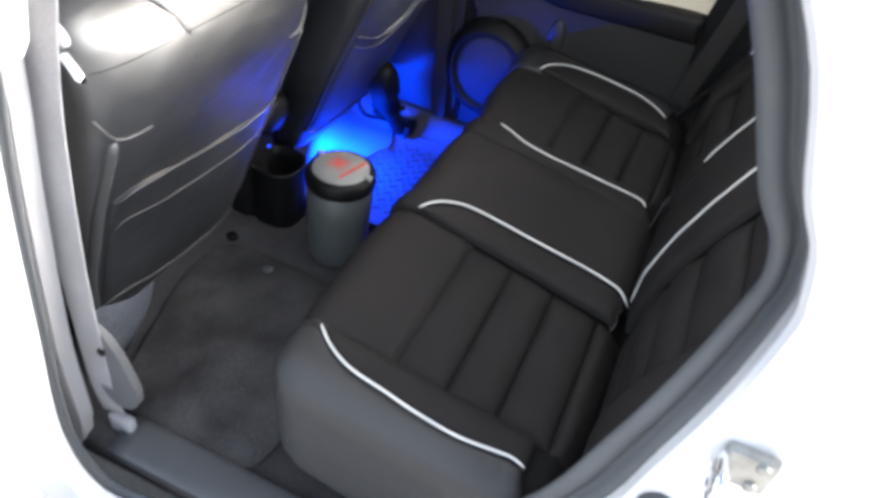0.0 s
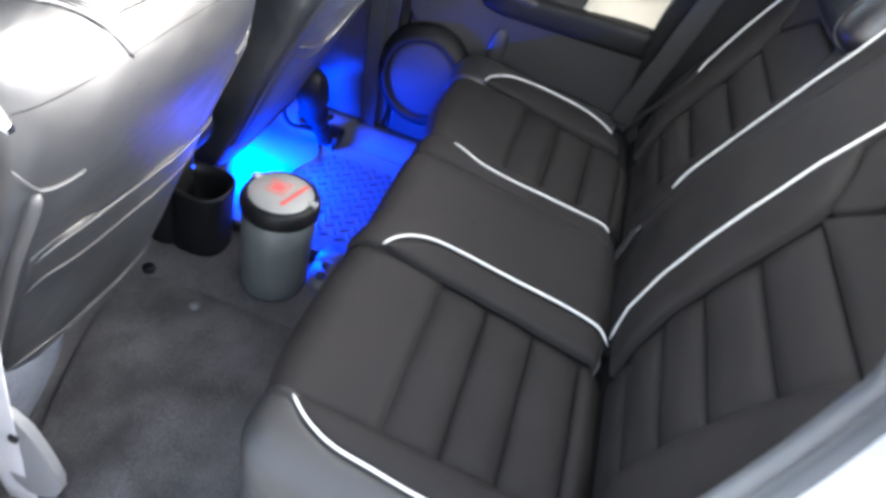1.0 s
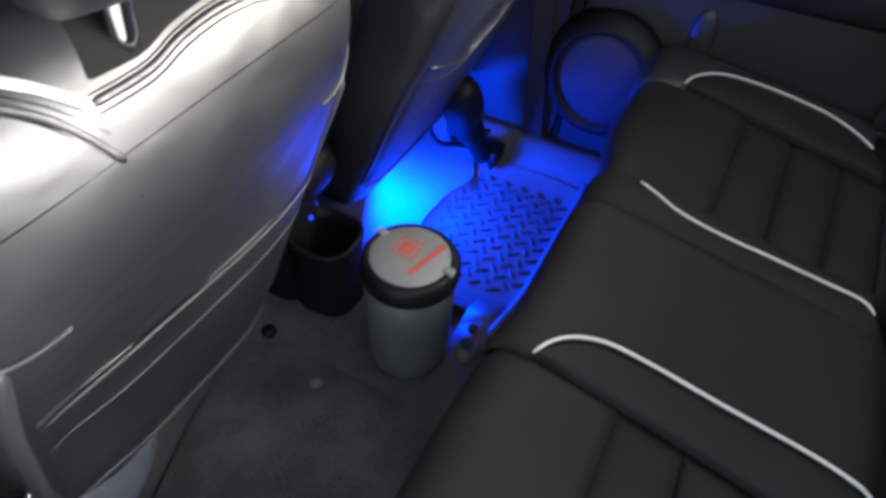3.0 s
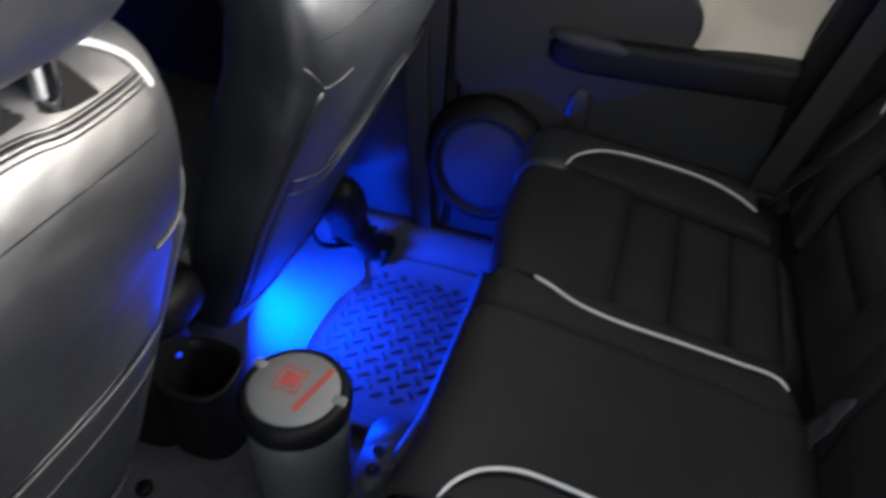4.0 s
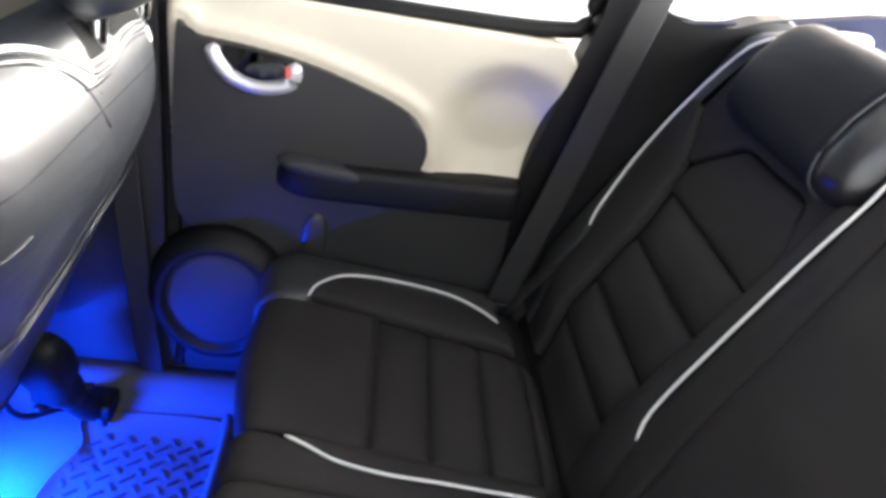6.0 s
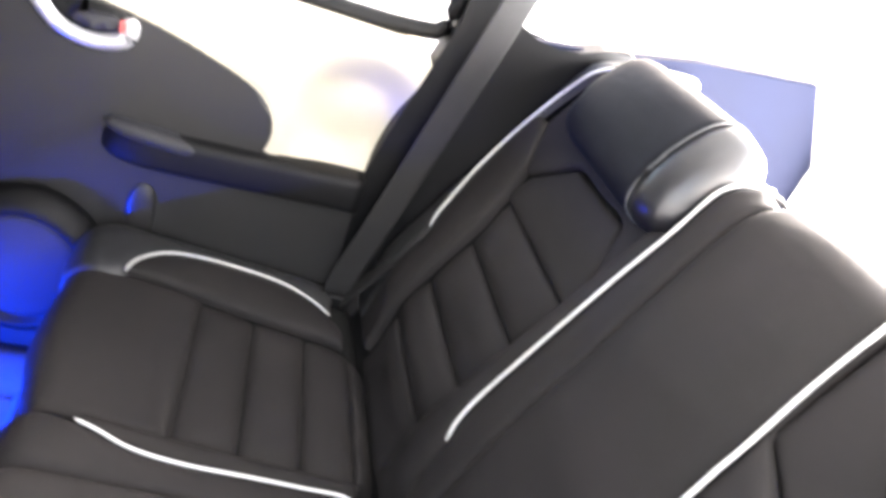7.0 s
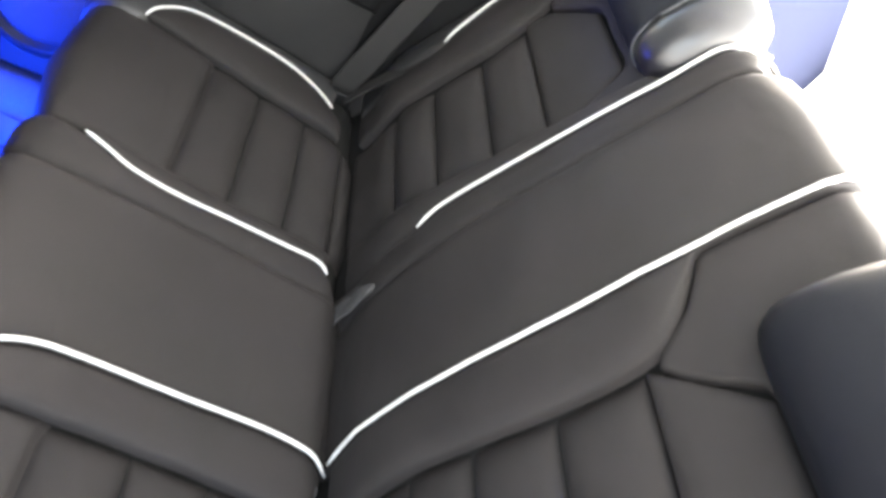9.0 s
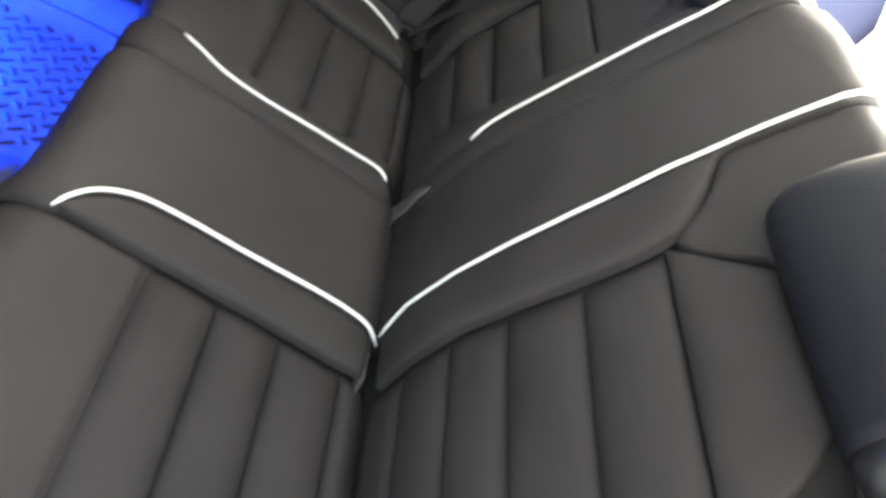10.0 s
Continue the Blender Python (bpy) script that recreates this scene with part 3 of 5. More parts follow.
B4 = [(0.212, 1.218), (0.230, 1.232), (0.260, 1.242), (0.330, 1.260), (0.400, 1.266), (0.460, 1.264), (0.525, 1.254), (0.580, 1.236), (0.620, 1.21), (0.640, 1.16)]
B4_SEAM = [(0.0, 1.12), (0.198, 1.126), (0.297, 1.129), (0.403, 1.160), (0.464, 1.228), (0.49, 1.245)]
B1_SEAM = [(0.0, 0.20), (0.15, 0.19), (0.30, 0.18), (0.40, 0.165), (0.47, 0.12)]


def up_between(curve, u0, u1, n=8):
    return between(curve, u0, u1, n)


TOP = 0.67
# near part
for k, (u0, u1) in enumerate(((-0.02, 0.049), (0.050, 0.131), (0.132, 0.212), (0.213, 0.304), (0.305, 0.394))):
    bpart(panel("back_flute", up_between(B1_SEAM, u0, u1), up_between(B2_SEAM, u0, u1), backrest, LEATHER, bench, base=-0.011, sink=0.014, r=0.040, crown=0.003, nu=6, nv=16, seed=20.0 + k))
bpart(panel("back_insert", [(0.395, 0.167), (0.450, 0.195), (0.486, 0.234)], [(0.395, 0.450), (0.424, 0.433), (0.485, 0.394)], backrest, LEATHER, bench, base=-0.012, sink=0.005, r=0.016, crown=0.003, nu=8, nv=14, seed=24.0))
bpart(panel("back_yoke", [(0.474, 0.085), (0.474, 0.14), (0.486, 0.185), (0.488, 0.236), (0.487, 0.393), (0.455, 0.417), (0.419, 0.438), (0.409, 0.453), (0.446, 0.500), (0.470, 0.556)],
            [(TOP, 0.06), (TOP, 0.20), (TOP, 0.40), (TOP, 0.60)], backrest, LEATHER, bench, base=-0.008, sink=0.0035, r=0.012, crown=0.002, nu=30, nv=14, seed=25.0))
bpart(panel("back_bolster", up_between(B2_SEAM, 0.0, 0.466, 12), [(0.0, 0.502)] + B2[1:7] + [(0.475, 0.556)], backrest, LEATHER, bench, crown=0.008, nv=8, seed=26.0))
bpart(panel("back_bolster", up_between(B1_SEAM, 0.0, 0.46, 12), [(0.0, 0.02), (0.2, 0.01), (0.46, 0.01)], backrest, LEATHER, bench, crown=0.006, nv=8, seed=27.0))
# middle part
bpart(panel("back_middle", [(-0.03, 0.50)] + B2[:-1] + [(TOP, 0.59)], [(-0.03, 0.698)] + B3_MID[:-1] + [(TOP, 0.785)], backrest, LEATHER, bench, crown=0.004, nu=34, nv=14, seed=28.0))
# far part
bpart(panel("back_bolster", [(-0.02, 0.702)] + B3_MID, [(-0.02, 0.765), (0.06, 0.770)] + B3, backrest, LEATHER, bench, crown=0.003, nu=34, nv=5, seed=29.0))
bpart(panel("back_bolster", [(0.0, 0.768), (0.08, 0.773)] + B3[:-3], up_between(B3_INS, 0.0, 0.50), backrest, LEATHER, bench, crown=0.004, nv=6, seed=30.0))
for k, (u0, u1) in enumerate(((-0.02, 0.089), (0.090, 0.171), (0.172, 0.264), (0.265, 0.352))):
    bpart(panel("back_flute", up_between(B3_INS, u0, u1), up_between(B4_SEAM, u0, u1), backrest, LEATHER, bench, base=-0.011, sink=0.014, r=0.040, crown=0.003, nu=6, nv=16, seed=31.0 + k))
bpart(panel("back_insert", [(0.353, 0.860), (0.393, 0.864), (0.43, 0.886), (0.470, 0.915)], [(0.353, 1.150), (0.395, 1.150), (0.43, 1.115), (0.467, 1.072)], backrest, LEATHER, bench, base=-0.012, sink=0.005, r=0.016, crown=0.003, nu=8, nv=14, seed=35.0))
bpart(panel("back_yoke", [(0.402, 0.866), (0.436, 0.886), (0.474, 0.914), (0.473, 0.99), (0.471, 1.074), (0.436, 1.116), (0.402, 1.152), (0.408, 1.172), (0.466, 1.236)],
            [(TOP, 0.82), (TOP, 0.92), (TOP, 1.06), (TOP, 1.228)], backrest, LEATHER, bench, base=-0.008, sink=0.0035, r=0.012, crown=0.002, nu=30, nv=14, seed=36.0))
bpart(panel("back_bolster", up_between(B4_SEAM, 0.0, 0.47, 12), [(0.0, 1.20), (0.12, 1.205)] + B4[:5] + [(0.47, 1.262)], backrest, LEATHER, bench, crown=0.006, nv=7, seed=37.0))
bpart(panel("back_side", [(0.0, 1.205), (0.12, 1.21)] + B4, [(0.0, 1.29), (0.2, 1.32), (0.45, 1.33), (0.62, 1.31), (0.68, 1.20)], backrest, LEATHER_SMOOTH, bench, crown=0.003, nu=30, nv=6, seed=38.0))
bpart(cord("piping", B2[:-1] + [(0.645, 0.592)], backrest, bench, r=0.0025, h=0.003))
bpart(cord("piping", B3, backrest, bench, r=0.0025, h=0.003))
bpart(cord("piping", B4, backrest, bench, r=0.0025, h=0.003))


def bench_headrest(y, half):
    """A low pad that hooks over the top of the backrest."""
    bm = bmesh.new()
    rings = []
    for k in range(25):
        s = -1 + 2 * k / 24
        w = (1 - abs(s) ** 9) ** 0.5 if abs(s) < 1 else 0.02
        ring = []
        for m in range(28):
            q = 2 * math.pi * m / 28
            c, d = math.cos(q), math.sin(q)
            uu = math.copysign(abs(c) ** 0.70, c) * 0.082 * (0.35 + 0.65 * w)
            nn = math.copysign(abs(d) ** 0.72, d) * 0.050 * max(w, 0.05)
            p = BO + BU * (0.567 + uu) + BN * (0.030 + nn - 0.10 * max(0, uu) - 0.012 * abs(s) ** 2)
            ring.append(p + Vector((0, y + s * half, 0)))
        rings.append(ring)
    loft(bm, rings[4:])
    rest = bpart(part("headrest", bm, HEADREST, bench, "smooth black leatherette headrest hooked over the backrest"))
    bm = bmesh.new()
    loft(bm, rings[:5])
    part("headrest_cap", bm, LEATHER_GLOSS, rest, "glossy end of the headrest")
    for k in ((4,) if y > 0.6 else ()):
        ring = rings[k]
        mid_p = sum((p for p in ring), Vector()) / len(ring)
        bm = bmesh.new()
        tube(bm, [p + (p - mid_p) * 0.012 for p in ring + ring[:1]], 0.0013, 6)
        part("headrest_seam", bm, RUBBER, rest)
    return rest


bench_headrest(0.315, 0.165)
bench_headrest(1.010, 0.172)

# loose folds of lining that stick out of the crease
def lining_tab(place, outline):
    """A scrap of cloth: an outline on the backrest, crumpled, with a little thickness."""
    rim = spline(outline, 26, closed=True)[:-1]
    mid = rim.mean(axis=0)
    bm = bmesh.new()
    sheets = []
    for k in (1.0, -1.0):
        rings = []
        for f in (1.0, 0.66, 0.33, 0.03):
            ring = []
            for p in rim:
                q = mid + (p - mid) * f * (1 + 0.10 * noise.noise((p[0] * 160, p[1] * 160, 2.0)))
                ring.append(bm.verts.new(place(q[0], q[1], 0.014 + 0.0008 * k + 0.006 * noise.noise((q[0] * 45, q[1] * 45, 5.0)))))
            rings.append(ring)
        for r0, r1 in zip(rings, rings[1:]):
            for j in range(26):
                bm.faces.new((r0[j], r0[(j + 1) % 26], r1[(j + 1) % 26], r1[j]))
        bm.faces.new(rings[-1])
        sheets.append(rings[0])
    for j in range(26):
        bm.faces.new((sheets[0][j], sheets[1][j], sheets[1][(j + 1) % 26], sheets[0][(j + 1) % 26]))
    bpart(part("lining_tab", bm, LINING, bench, "loose tab of black lining in the crease"))


lining_tab(backrest, [(-0.020, 0.738), (0.010, 0.731), (0.050, 0.722), (0.100, 0.698), (0.060, 0.690), (0.020, 0.697), (-0.018, 0.704)])
lining_tab(backrest, [(-0.030, 0.470), (-0.004, 0.478), (-0.002, 0.450), (-0.010, 0.425), (-0.018, 0.404), (-0.034, 0.430)])


# ---- front seats ----
def front_seat(y0, mirror, label, mid, cords, yoke, ridge_side, hem, stitch, low_hem, lean=0.0, skirt=False):
    """A front seat from behind: y0 is its middle, mid the middle of its posts, cords the two pipings on top; mirror flips its sides."""
    seat = thing("car_seat", label, "car seat", group="front seats", place=(-0.5, y0, 0.0))
    inv = Matrix.Translation((0.5, -y0, 0.0))

    def fix(ob):
        ob.matrix_parent_inverse = inv
        return ob

    # section of the back: height, rear x, front x, half width
    skin = [(0.135, -0.392, -0.488, 0.200), (0.16, -0.382, -0.492, 0.208), (0.25, -0.350, -0.480, 0.222), (0.38, -0.306, -0.456, 0.236),
            (0.50, -0.262, -0.426, 0.246), (0.57, -0.236, -0.404, 0.250), (0.61, -0.2225, -0.392, 0.250), (0.640, -0.2145, -0.384, 0.2495),
            (0.670, -0.2125, -0.378, 0.252), (0.70, -0.217, -0.372, 0.255), (0.73, -0.226, -0.364, 0.256), (0.752, -0.237, -0.356, 0.254),
            (0.771, -0.251, -0.347, 0.245), (0.786, -0.268, -0.336, 0.227), (0.796, -0.286, -0.318, 0.195)]
    fine = spline(skin, 160)
    pr = np.stack([fine[:, 0], (fine[:, 1] + fine[:, 2]) / 2, (fine[:, 1] - fine[:, 2]) / 2, fine[:, 3]], axis=1)
    power = 4.2

    def at(z):
        cx, d, w = [float(np.interp(z, pr[:, 0], pr[:, k])) for k in (1, 2, 3)]
        return cx + lean * (z - 0.14), d, w

    bm = bmesh.new()
    rings = []
    for z in np.concatenate((np.linspace(0.135, 0.70, 34), np.linspace(0.705, 0.795, 22))):
        cx, d, w = at(z)
        ring = []
        for p in oval(cx, y0, d, w, z, power, 72):
            p.x += 0.0016 * noise.noise((p.y * 12, z * 9, 5.0 + y0)) + 0.0012 * noise.noise((p.y * 30, z * 14, 9.0))
            ring.append(p)
        rings.append(ring)
    loft(bm, rings)
    tree = BVHTree.FromBMesh(bm)
    fix(part("backrest", bm, SEAT_BACK, seat, "grey-black vinyl seat back cover"))

    def rear(y, z, h=0.0):
        """A place on the rear face."""
        cx, d, w = at(z)
        s = min(abs(y - y0) / w, 0.999)
        return Vector((cx + d * (1 - s ** power) ** (1 / power) + h, y, z))

    def top(x, y, h=0.0):
        """A place on the upper face, leaned with the seat."""
        x += lean * 0.63
        hit = tree.ray_cast(Vector((x, y, 1.2)), Vector((0, 0, -1)))[0]
        return Vector((x, y, (hit.z if hit else 0.75) + h))

    def line(pts, n=30, h=0.001):
        return [rear(p[0], p[1], h) for p in spline(pts, n)]

    m = -1 if mirror else 1

    def yy(v):
        return y0 + m * v

    # welts: the yoke seam dips to a point over each padded side ridge
    # only the doorway seat's welts and ridges get the highlight-paled vinyl
    for sgn in (-1, 1):
        bm = bmesh.new()
        tube(bm, line([(y0 + sgn * o, z) for o, z in yoke]), 0.0024 if skirt else 0.0012, 6, True)
        fix(part("seam_welt", bm, SEAM_LIT if skirt else SEAT_BACK, seat))
        bm = bmesh.new()
        tube(bm, line([(y0 + sgn * o, z) for o, z in ridge_side], 40, -0.003), 0.0095 if skirt else 0.006, 12, True)
        fix(part("side_ridge", bm, SEAM_LIT if skirt else SEAT_BACK, seat, "padded ridge along the side of the seat back"))
    # seat back pocket
    top_l = [(yy(o), z) for o, z in hem]
    low_l = [(yy(o), z) for o, z in low_hem]

    def pocket_place(y, z, h):
        return rear(y, z, 0.003 + h)

    fix(panel("pocket", top_l, low_l, pocket_place, SEAT_BACK, seat, sink=0.003, r=0.014, crown=0.0015, nu=20, nv=14, wrinkle=0.0014, seed=50 + y0))
    for pts, r in ((top_l, 0.0021), ([(yy(o), z) for o, z in stitch], 0.0013)):
        bm = bmesh.new()
        tube(bm, line(pts, 40, 0.0062), r, 6, True)
        fix(part("pocket_hem", bm, SEAM_LIT if skirt else SEAT_BACK, seat))
    bm = bmesh.new()
    tube(bm, line([(p[0], p[1] - 0.004) for p in low_l], 30, 0.0045), 0.0028, 6, True)
    fix(part("lower_welt", bm, SEAM_LIT if skirt else SEAT_BACK, seat))
    # a fine seam across the shoulder
    bm = bmesh.new()
    tube(bm, line([(yy(-0.238), 0.706), (yy(-0.12), 0.709), (yy(0.0), 0.709), (yy(0.12), 0.707), (yy(0.238), 0.700)], 40, 0.0), 0.0006, 6, True)
    fix(part("shoulder_seam", bm, THREAD, seat))

    if skirt:
        bm = bmesh.new()
        rows = []
        for z in np.linspace(0.012, 0.212, 9):
            k = (z - 0.012) / 0.2
            rows.append([Vector((-0.395 + 0.018 * math.sin(3.0 * k) - 0.03 * f ** 2, 0.105 - 0.02 * k + (0.12 + 0.08 * k) * f, z - 0.05 * f * k)) for f in np.linspace(0, 1, 9)])
        front = [[bm.verts.new(p) for p in r] for r in rows]
        rear_v = [[bm.verts.new(p - Vector((0.012, 0, 0))) for p in r] for r in rows]
        for g, flip in ((front, False), (rear_v, True)):
            for a in range(8):
                for c in range(8):
                    q = (g[a][c], g[a][c + 1], g[a + 1][c + 1], g[a + 1][c])
                    bm.faces.new(q[::-1] if flip else q)
        rim = [(0, c) for c in range(8)] + [(a, 8) for a in range(8)] + [(8, c) for c in range(8, 0, -1)] + [(a, 0) for a in range(8, 0, -1)]
        for k in range(len(rim)):
            (a, c), (d, e) = rim[k], rim[(k + 1) % len(rim)]
            bm.faces.new((front[a][c], rear_v[a][c], rear_v[d][e], front[d][e]))
        fix(part("seat_skirt", bm, SKIRT, seat, "blue-grey carpeted skirt"))
        bm = bmesh.new()
        tube(bm, spline([(-0.386, 0.095, 0.262), (-0.392, 0.090, 0.245), (-0.388, 0.092, 0.225), (-0.397, 0.097, 0.205)], 14), 0.009, 8, True, 0.6)
        fix(part("recliner_bracket", bm, CHROME, seat, "bright metal recliner bracket"))
        # glowing block stands for blue LED light showing under the seat
        bm = bmesh.new()
        box(bm, (-0.402, 0.084, 0.140), (-0.390, 0.098, 0.166), 0.003)
        fix(part("spot", bm, SPOT_GLOW, seat, "small glowing block for the blue light under the seat"))

    # white piping on both shoulders, a stitched ridge between them that bends round the posts
    for pts in cords:
        bm = bmesh.new()
        tube(bm, spline([top(x, y, 0.0005) for x, y in pts], 28), 0.0058, 10, True, 0.55)
        fix(part("piping", bm, PIPING, seat))
    ya, yb = cords[0][0][1], cords[1][0][1]
    for off, r, mat in ((0.014, 0.0042, SEAT_BACK), (0.0085, 0.0008, THREAD), (0.0195, 0.0008, THREAD)):
        bm = bmesh.new()
        tube(bm, spline([top(x + off, y, -0.0025 if r > 0.001 else 0.0) for x, y in cords[0]], 28), r, 8, True)
        fix(part("stitched_ridge" if r > 0.001 else "stitched_seam", bm, mat, seat))
    ridge = [(ya, 0.746), (mid - 0.078, 0.745), (mid - 0.04, 0.751), (mid, 0.7535), (mid + 0.04, 0.751), (mid + 0.078, 0.745), (yb, 0.743)]
    bm = bmesh.new()
    tube(bm, line(ridge, 60, -0.0022), 0.0045, 8, True)
    fix(part("stitched_ridge", bm, SEAT_BACK, seat))
    for off in (0.006, -0.006):
        bm = bmesh.new()
        tube(bm, line([(y, z + off) for y, z in ridge], 60, 0.0), 0.0009, 6, True)
        fix(part("stitched_seam", bm, THREAD, seat))
    # matt black sheet for the shade in the gap behind the ridge, under the headrest
    fix(panel("top_gap_shade", [(y, z + 0.009) for y, z in spline([(mid - 0.125, 0.748)] + ridge[1:-1] + [(mid + 0.12, 0.742)], 16)],
              [(y, 0.792) for y in np.linspace(mid - 0.105, mid + 0.105, 16)], lambda y, z, h: rear(y, z, 0.001 + h), THREAD, seat, sink=0.002, r=0.008, crown=0.0, nu=30, nv=8, seed=60 + y0))
    for y in (mid - 0.078, mid + 0.078):
        foot = top(-0.250, y)
        bm = bmesh.new()
        tube(bm, spline([(foot.x, y, foot.z - 0.01), (foot.x + 0.006, y, foot.z + 0.05), (foot.x + 0.014, y, 0.885)], 10), 0.0105, 16)
        fix(part("headrest_post", bm, CHROME, seat, "chrome headrest post"))
    bm = bmesh.new()
    rings = []
    for k in range(17):
        z = 0.804 + 0.195 * k / 16
        s = -1 + 2 * k / 16
        w = max(0.05, (1 - abs(s) ** 4) ** 0.4) if abs(s) < 1 else 0.3
        rings.append(oval(-0.235 + 0.25 * (z - 0.85) + lean * 0.7, mid, 0.062 * w, 0.150 * (0.8 + 0.2 * w), z, 3.2, 44))
    loft(bm, rings)
    fix(part("headrest", bm, SEAT_BACK, seat))
    # seat base
    bm = bmesh.new()
    rings = []
    for x, hw, z0, z1 in ((-0.98, 0.20, 0.22, 0.33), (-0.95, 0.235, 0.18, 0.37), (-0.80, 0.245, 0.17, 0.38), (-0.60, 0.245, 0.165, 0.36), (-0.44, 0.235, 0.165, 0.34), (-0.42, 0.21, 0.18, 0.31)):
        ring = [Vector((x, p.x, p.y)) for p in oval(y0, (z0 + z1) / 2, hw, (z1 - z0) / 2, 0, 4, 36)]
        rings.append(ring)
    loft(bm, rings)
    fix(part("seat_base", bm, LEATHER_SMOOTH, seat))
    for side in (-1, 1):
        bm = bmesh.new()
        box(bm, (-0.96, y0 + side * 0.19 - 0.02, 0.02), (-0.48, y0 + side * 0.19 + 0.02, 0.055), 0.006)
        rail = fix(part("slide_rail", bm, PLASTIC, seat))
        bm = bmesh.new()
        box(bm, (-0.90, y0 + side * 0.19 - 0.012, 0.055), (-0.55, y0 + side * 0.19 + 0.012, 0.18), 0.006)
        fix(part("riser", bm, PLASTIC, seat))
    return seat


front_seat(0.314, False, "grey-black vinyl covered front seat with a map pocket and chrome posts", 0.3625,
           ([(-0.233, 0.232), (-0.250, 0.205), (-0.270, 0.175), (-0.283, 0.150), (-0.292, 0.132)], [(-0.238, 0.535), (-0.246, 0.530), (-0.2527, 0.521), (-0.2640, 0.502), (-0.270, 0.483)]),
           yoke=[(0.243, 0.642), (0.234, 0.624), (0.221, 0.606), (0.205, 0.601), (0.185, 0.600), (0.165, 0.602)],
           ridge_side=[(0.221, 0.600), (0.222, 0.545), (0.223, 0.467), (0.219, 0.382), (0.214, 0.27), (0.20, 0.18)],
           hem=[(-0.206, 0.471), (-0.173, 0.484), (-0.092, 0.478), (0.009, 0.460), (0.10, 0.448), (0.206, 0.450)],
           stitch=[(-0.206, 0.400), (-0.180, 0.420), (-0.105, 0.405), (0.0, 0.390), (0.10, 0.380), (0.206, 0.382)],
           low_hem=[(-0.198, 0.195), (-0.150, 0.202), (-0.060, 0.172), (0.077, 0.150), (0.190, 0.150)], skirt=True)
front_seat(0.972, True, "black vinyl covered front seat beyond the console", 1.105,
           ([(-0.237, 0.975), (-0.253, 0.94), (-0.275, 0.895), (-0.289, 0.85), (-0.298, 0.815)], [(-0.237, 1.175), (-0.255, 1.177), (-0.275, 1.172), (-0.29, 1.165)]),
           yoke=[(0.249, 0.672), (0.238, 0.654), (0.228, 0.641), (0.208, 0.644), (0.185, 0.650)],
           ridge_side=[(0.228, 0.636), (0.230, 0.58), (0.229, 0.51), (0.222, 0.40), (0.20, 0.20)],
           hem=[(0.220, 0.496), (0.150, 0.466), (0.074, 0.450), (-0.016, 0.476), (-0.067, 0.526), (-0.20, 0.545)],
           stitch=[(0.220, 0.470), (0.150, 0.440), (0.074, 0.424), (-0.016, 0.450), (-0.067, 0.500), (-0.20, 0.520)],
           low_hem=[(0.195, 0.20), (0.10, 0.185), (0.0, 0.18), (-0.10, 0.17), (-0.19, 0.165)], lean=0.10)

# ---- litter bin ----
bin_at = (-0.190, 0.610, 0.032)
litter = thing("litter_bin", "grey plastic litter bin with pale printed lid on carpet", "litter bin", place=bin_at)
bm = bmesh.new()
lathe(bm, [(0.055, 0.0), (0.062, 0.002), (0.0655, 0.010), (0.068, 0.06), (0.0705, 0.14), (0.0722, 0.203), (0.068, 0.206)], (0, 0, 0), 56)
part("bin_body", bm, BIN_GREY, litter)
bm = bmesh.new()
lathe(bm, [(0.071, 0.201), (0.0755, 0.203), (0.0765, 0.208), (0.0765, 0.218), (0.0755, 0.226), (0.072, 0.234), (0.066, 0.238), (0.062, 0.2375), (0.0615, 0.2345)], (0, 0, 0), 56)
part("lid_rim", bm, PLASTIC, litter, "black lid rim")
bm = bmesh.new()
lathe(bm, [(0.0612, 0.232), (0.0612, 0.237), (0.060, 0.2385), (0.02, 0.2395)], (0, 0, 0), 56)
disc = part("lid_disc", bm, BIN_LID, litter, "pale grey lid disc")
for ang in (160, 0):
    bm = bmesh.new()
    box(bm, (0.056, -0.007, 0.233), (0.074, 0.007, 0.2405), 0.002)
    tab = part("lid_tab", bm, BIN_LID, litter)
    tab.rotation_euler = (0, 0, radians(ang))
# a square emblem and a bar of print, in red
bm = bmesh.new()
for lo, hi in (((-0.019, -0.020), (-0.0165, 0.020)), ((0.0165, -0.020), (0.019, 0.020)), ((-0.0165, 0.0175), (0.0165, 0.020)), ((-0.0165, -0.020), (0.0165, -0.0175)),
               ((-0.012, -0.012), (0.012, 0.012))):
    box(bm, (lo[0], lo[1], 0.2398), (hi[0], hi[1], 0.2404))
emblem = part("printed_emblem", bm, RED, litter, "red square emblem", smooth=False)
emblem.rotation_euler = (0, 0, radians(-4))
emblem.location = (-0.010, 0.010, 0)
bm = bmesh.new()
box(bm, (-0.0045, -0.040, 0.2398), (0.0045, 0.040, 0.2404))
bar = part("printed_bar", bm, RED, litter, "red bar of print", smooth=False)
bar.rotation_euler = (0, 0, radians(-15))
bar.location = (0.026, 0.004, 0)

# ---- centre console ----
console = thing("centre_console", "black plastic centre console with a rear cup well", "console", place=(-0.55, 0.64, 0.0))


def cpart(ob):
    ob.matrix_parent_inverse = Matrix.Translation((0.55, -0.64, 0.0))
    return ob


bm = bmesh.new()
rings = []
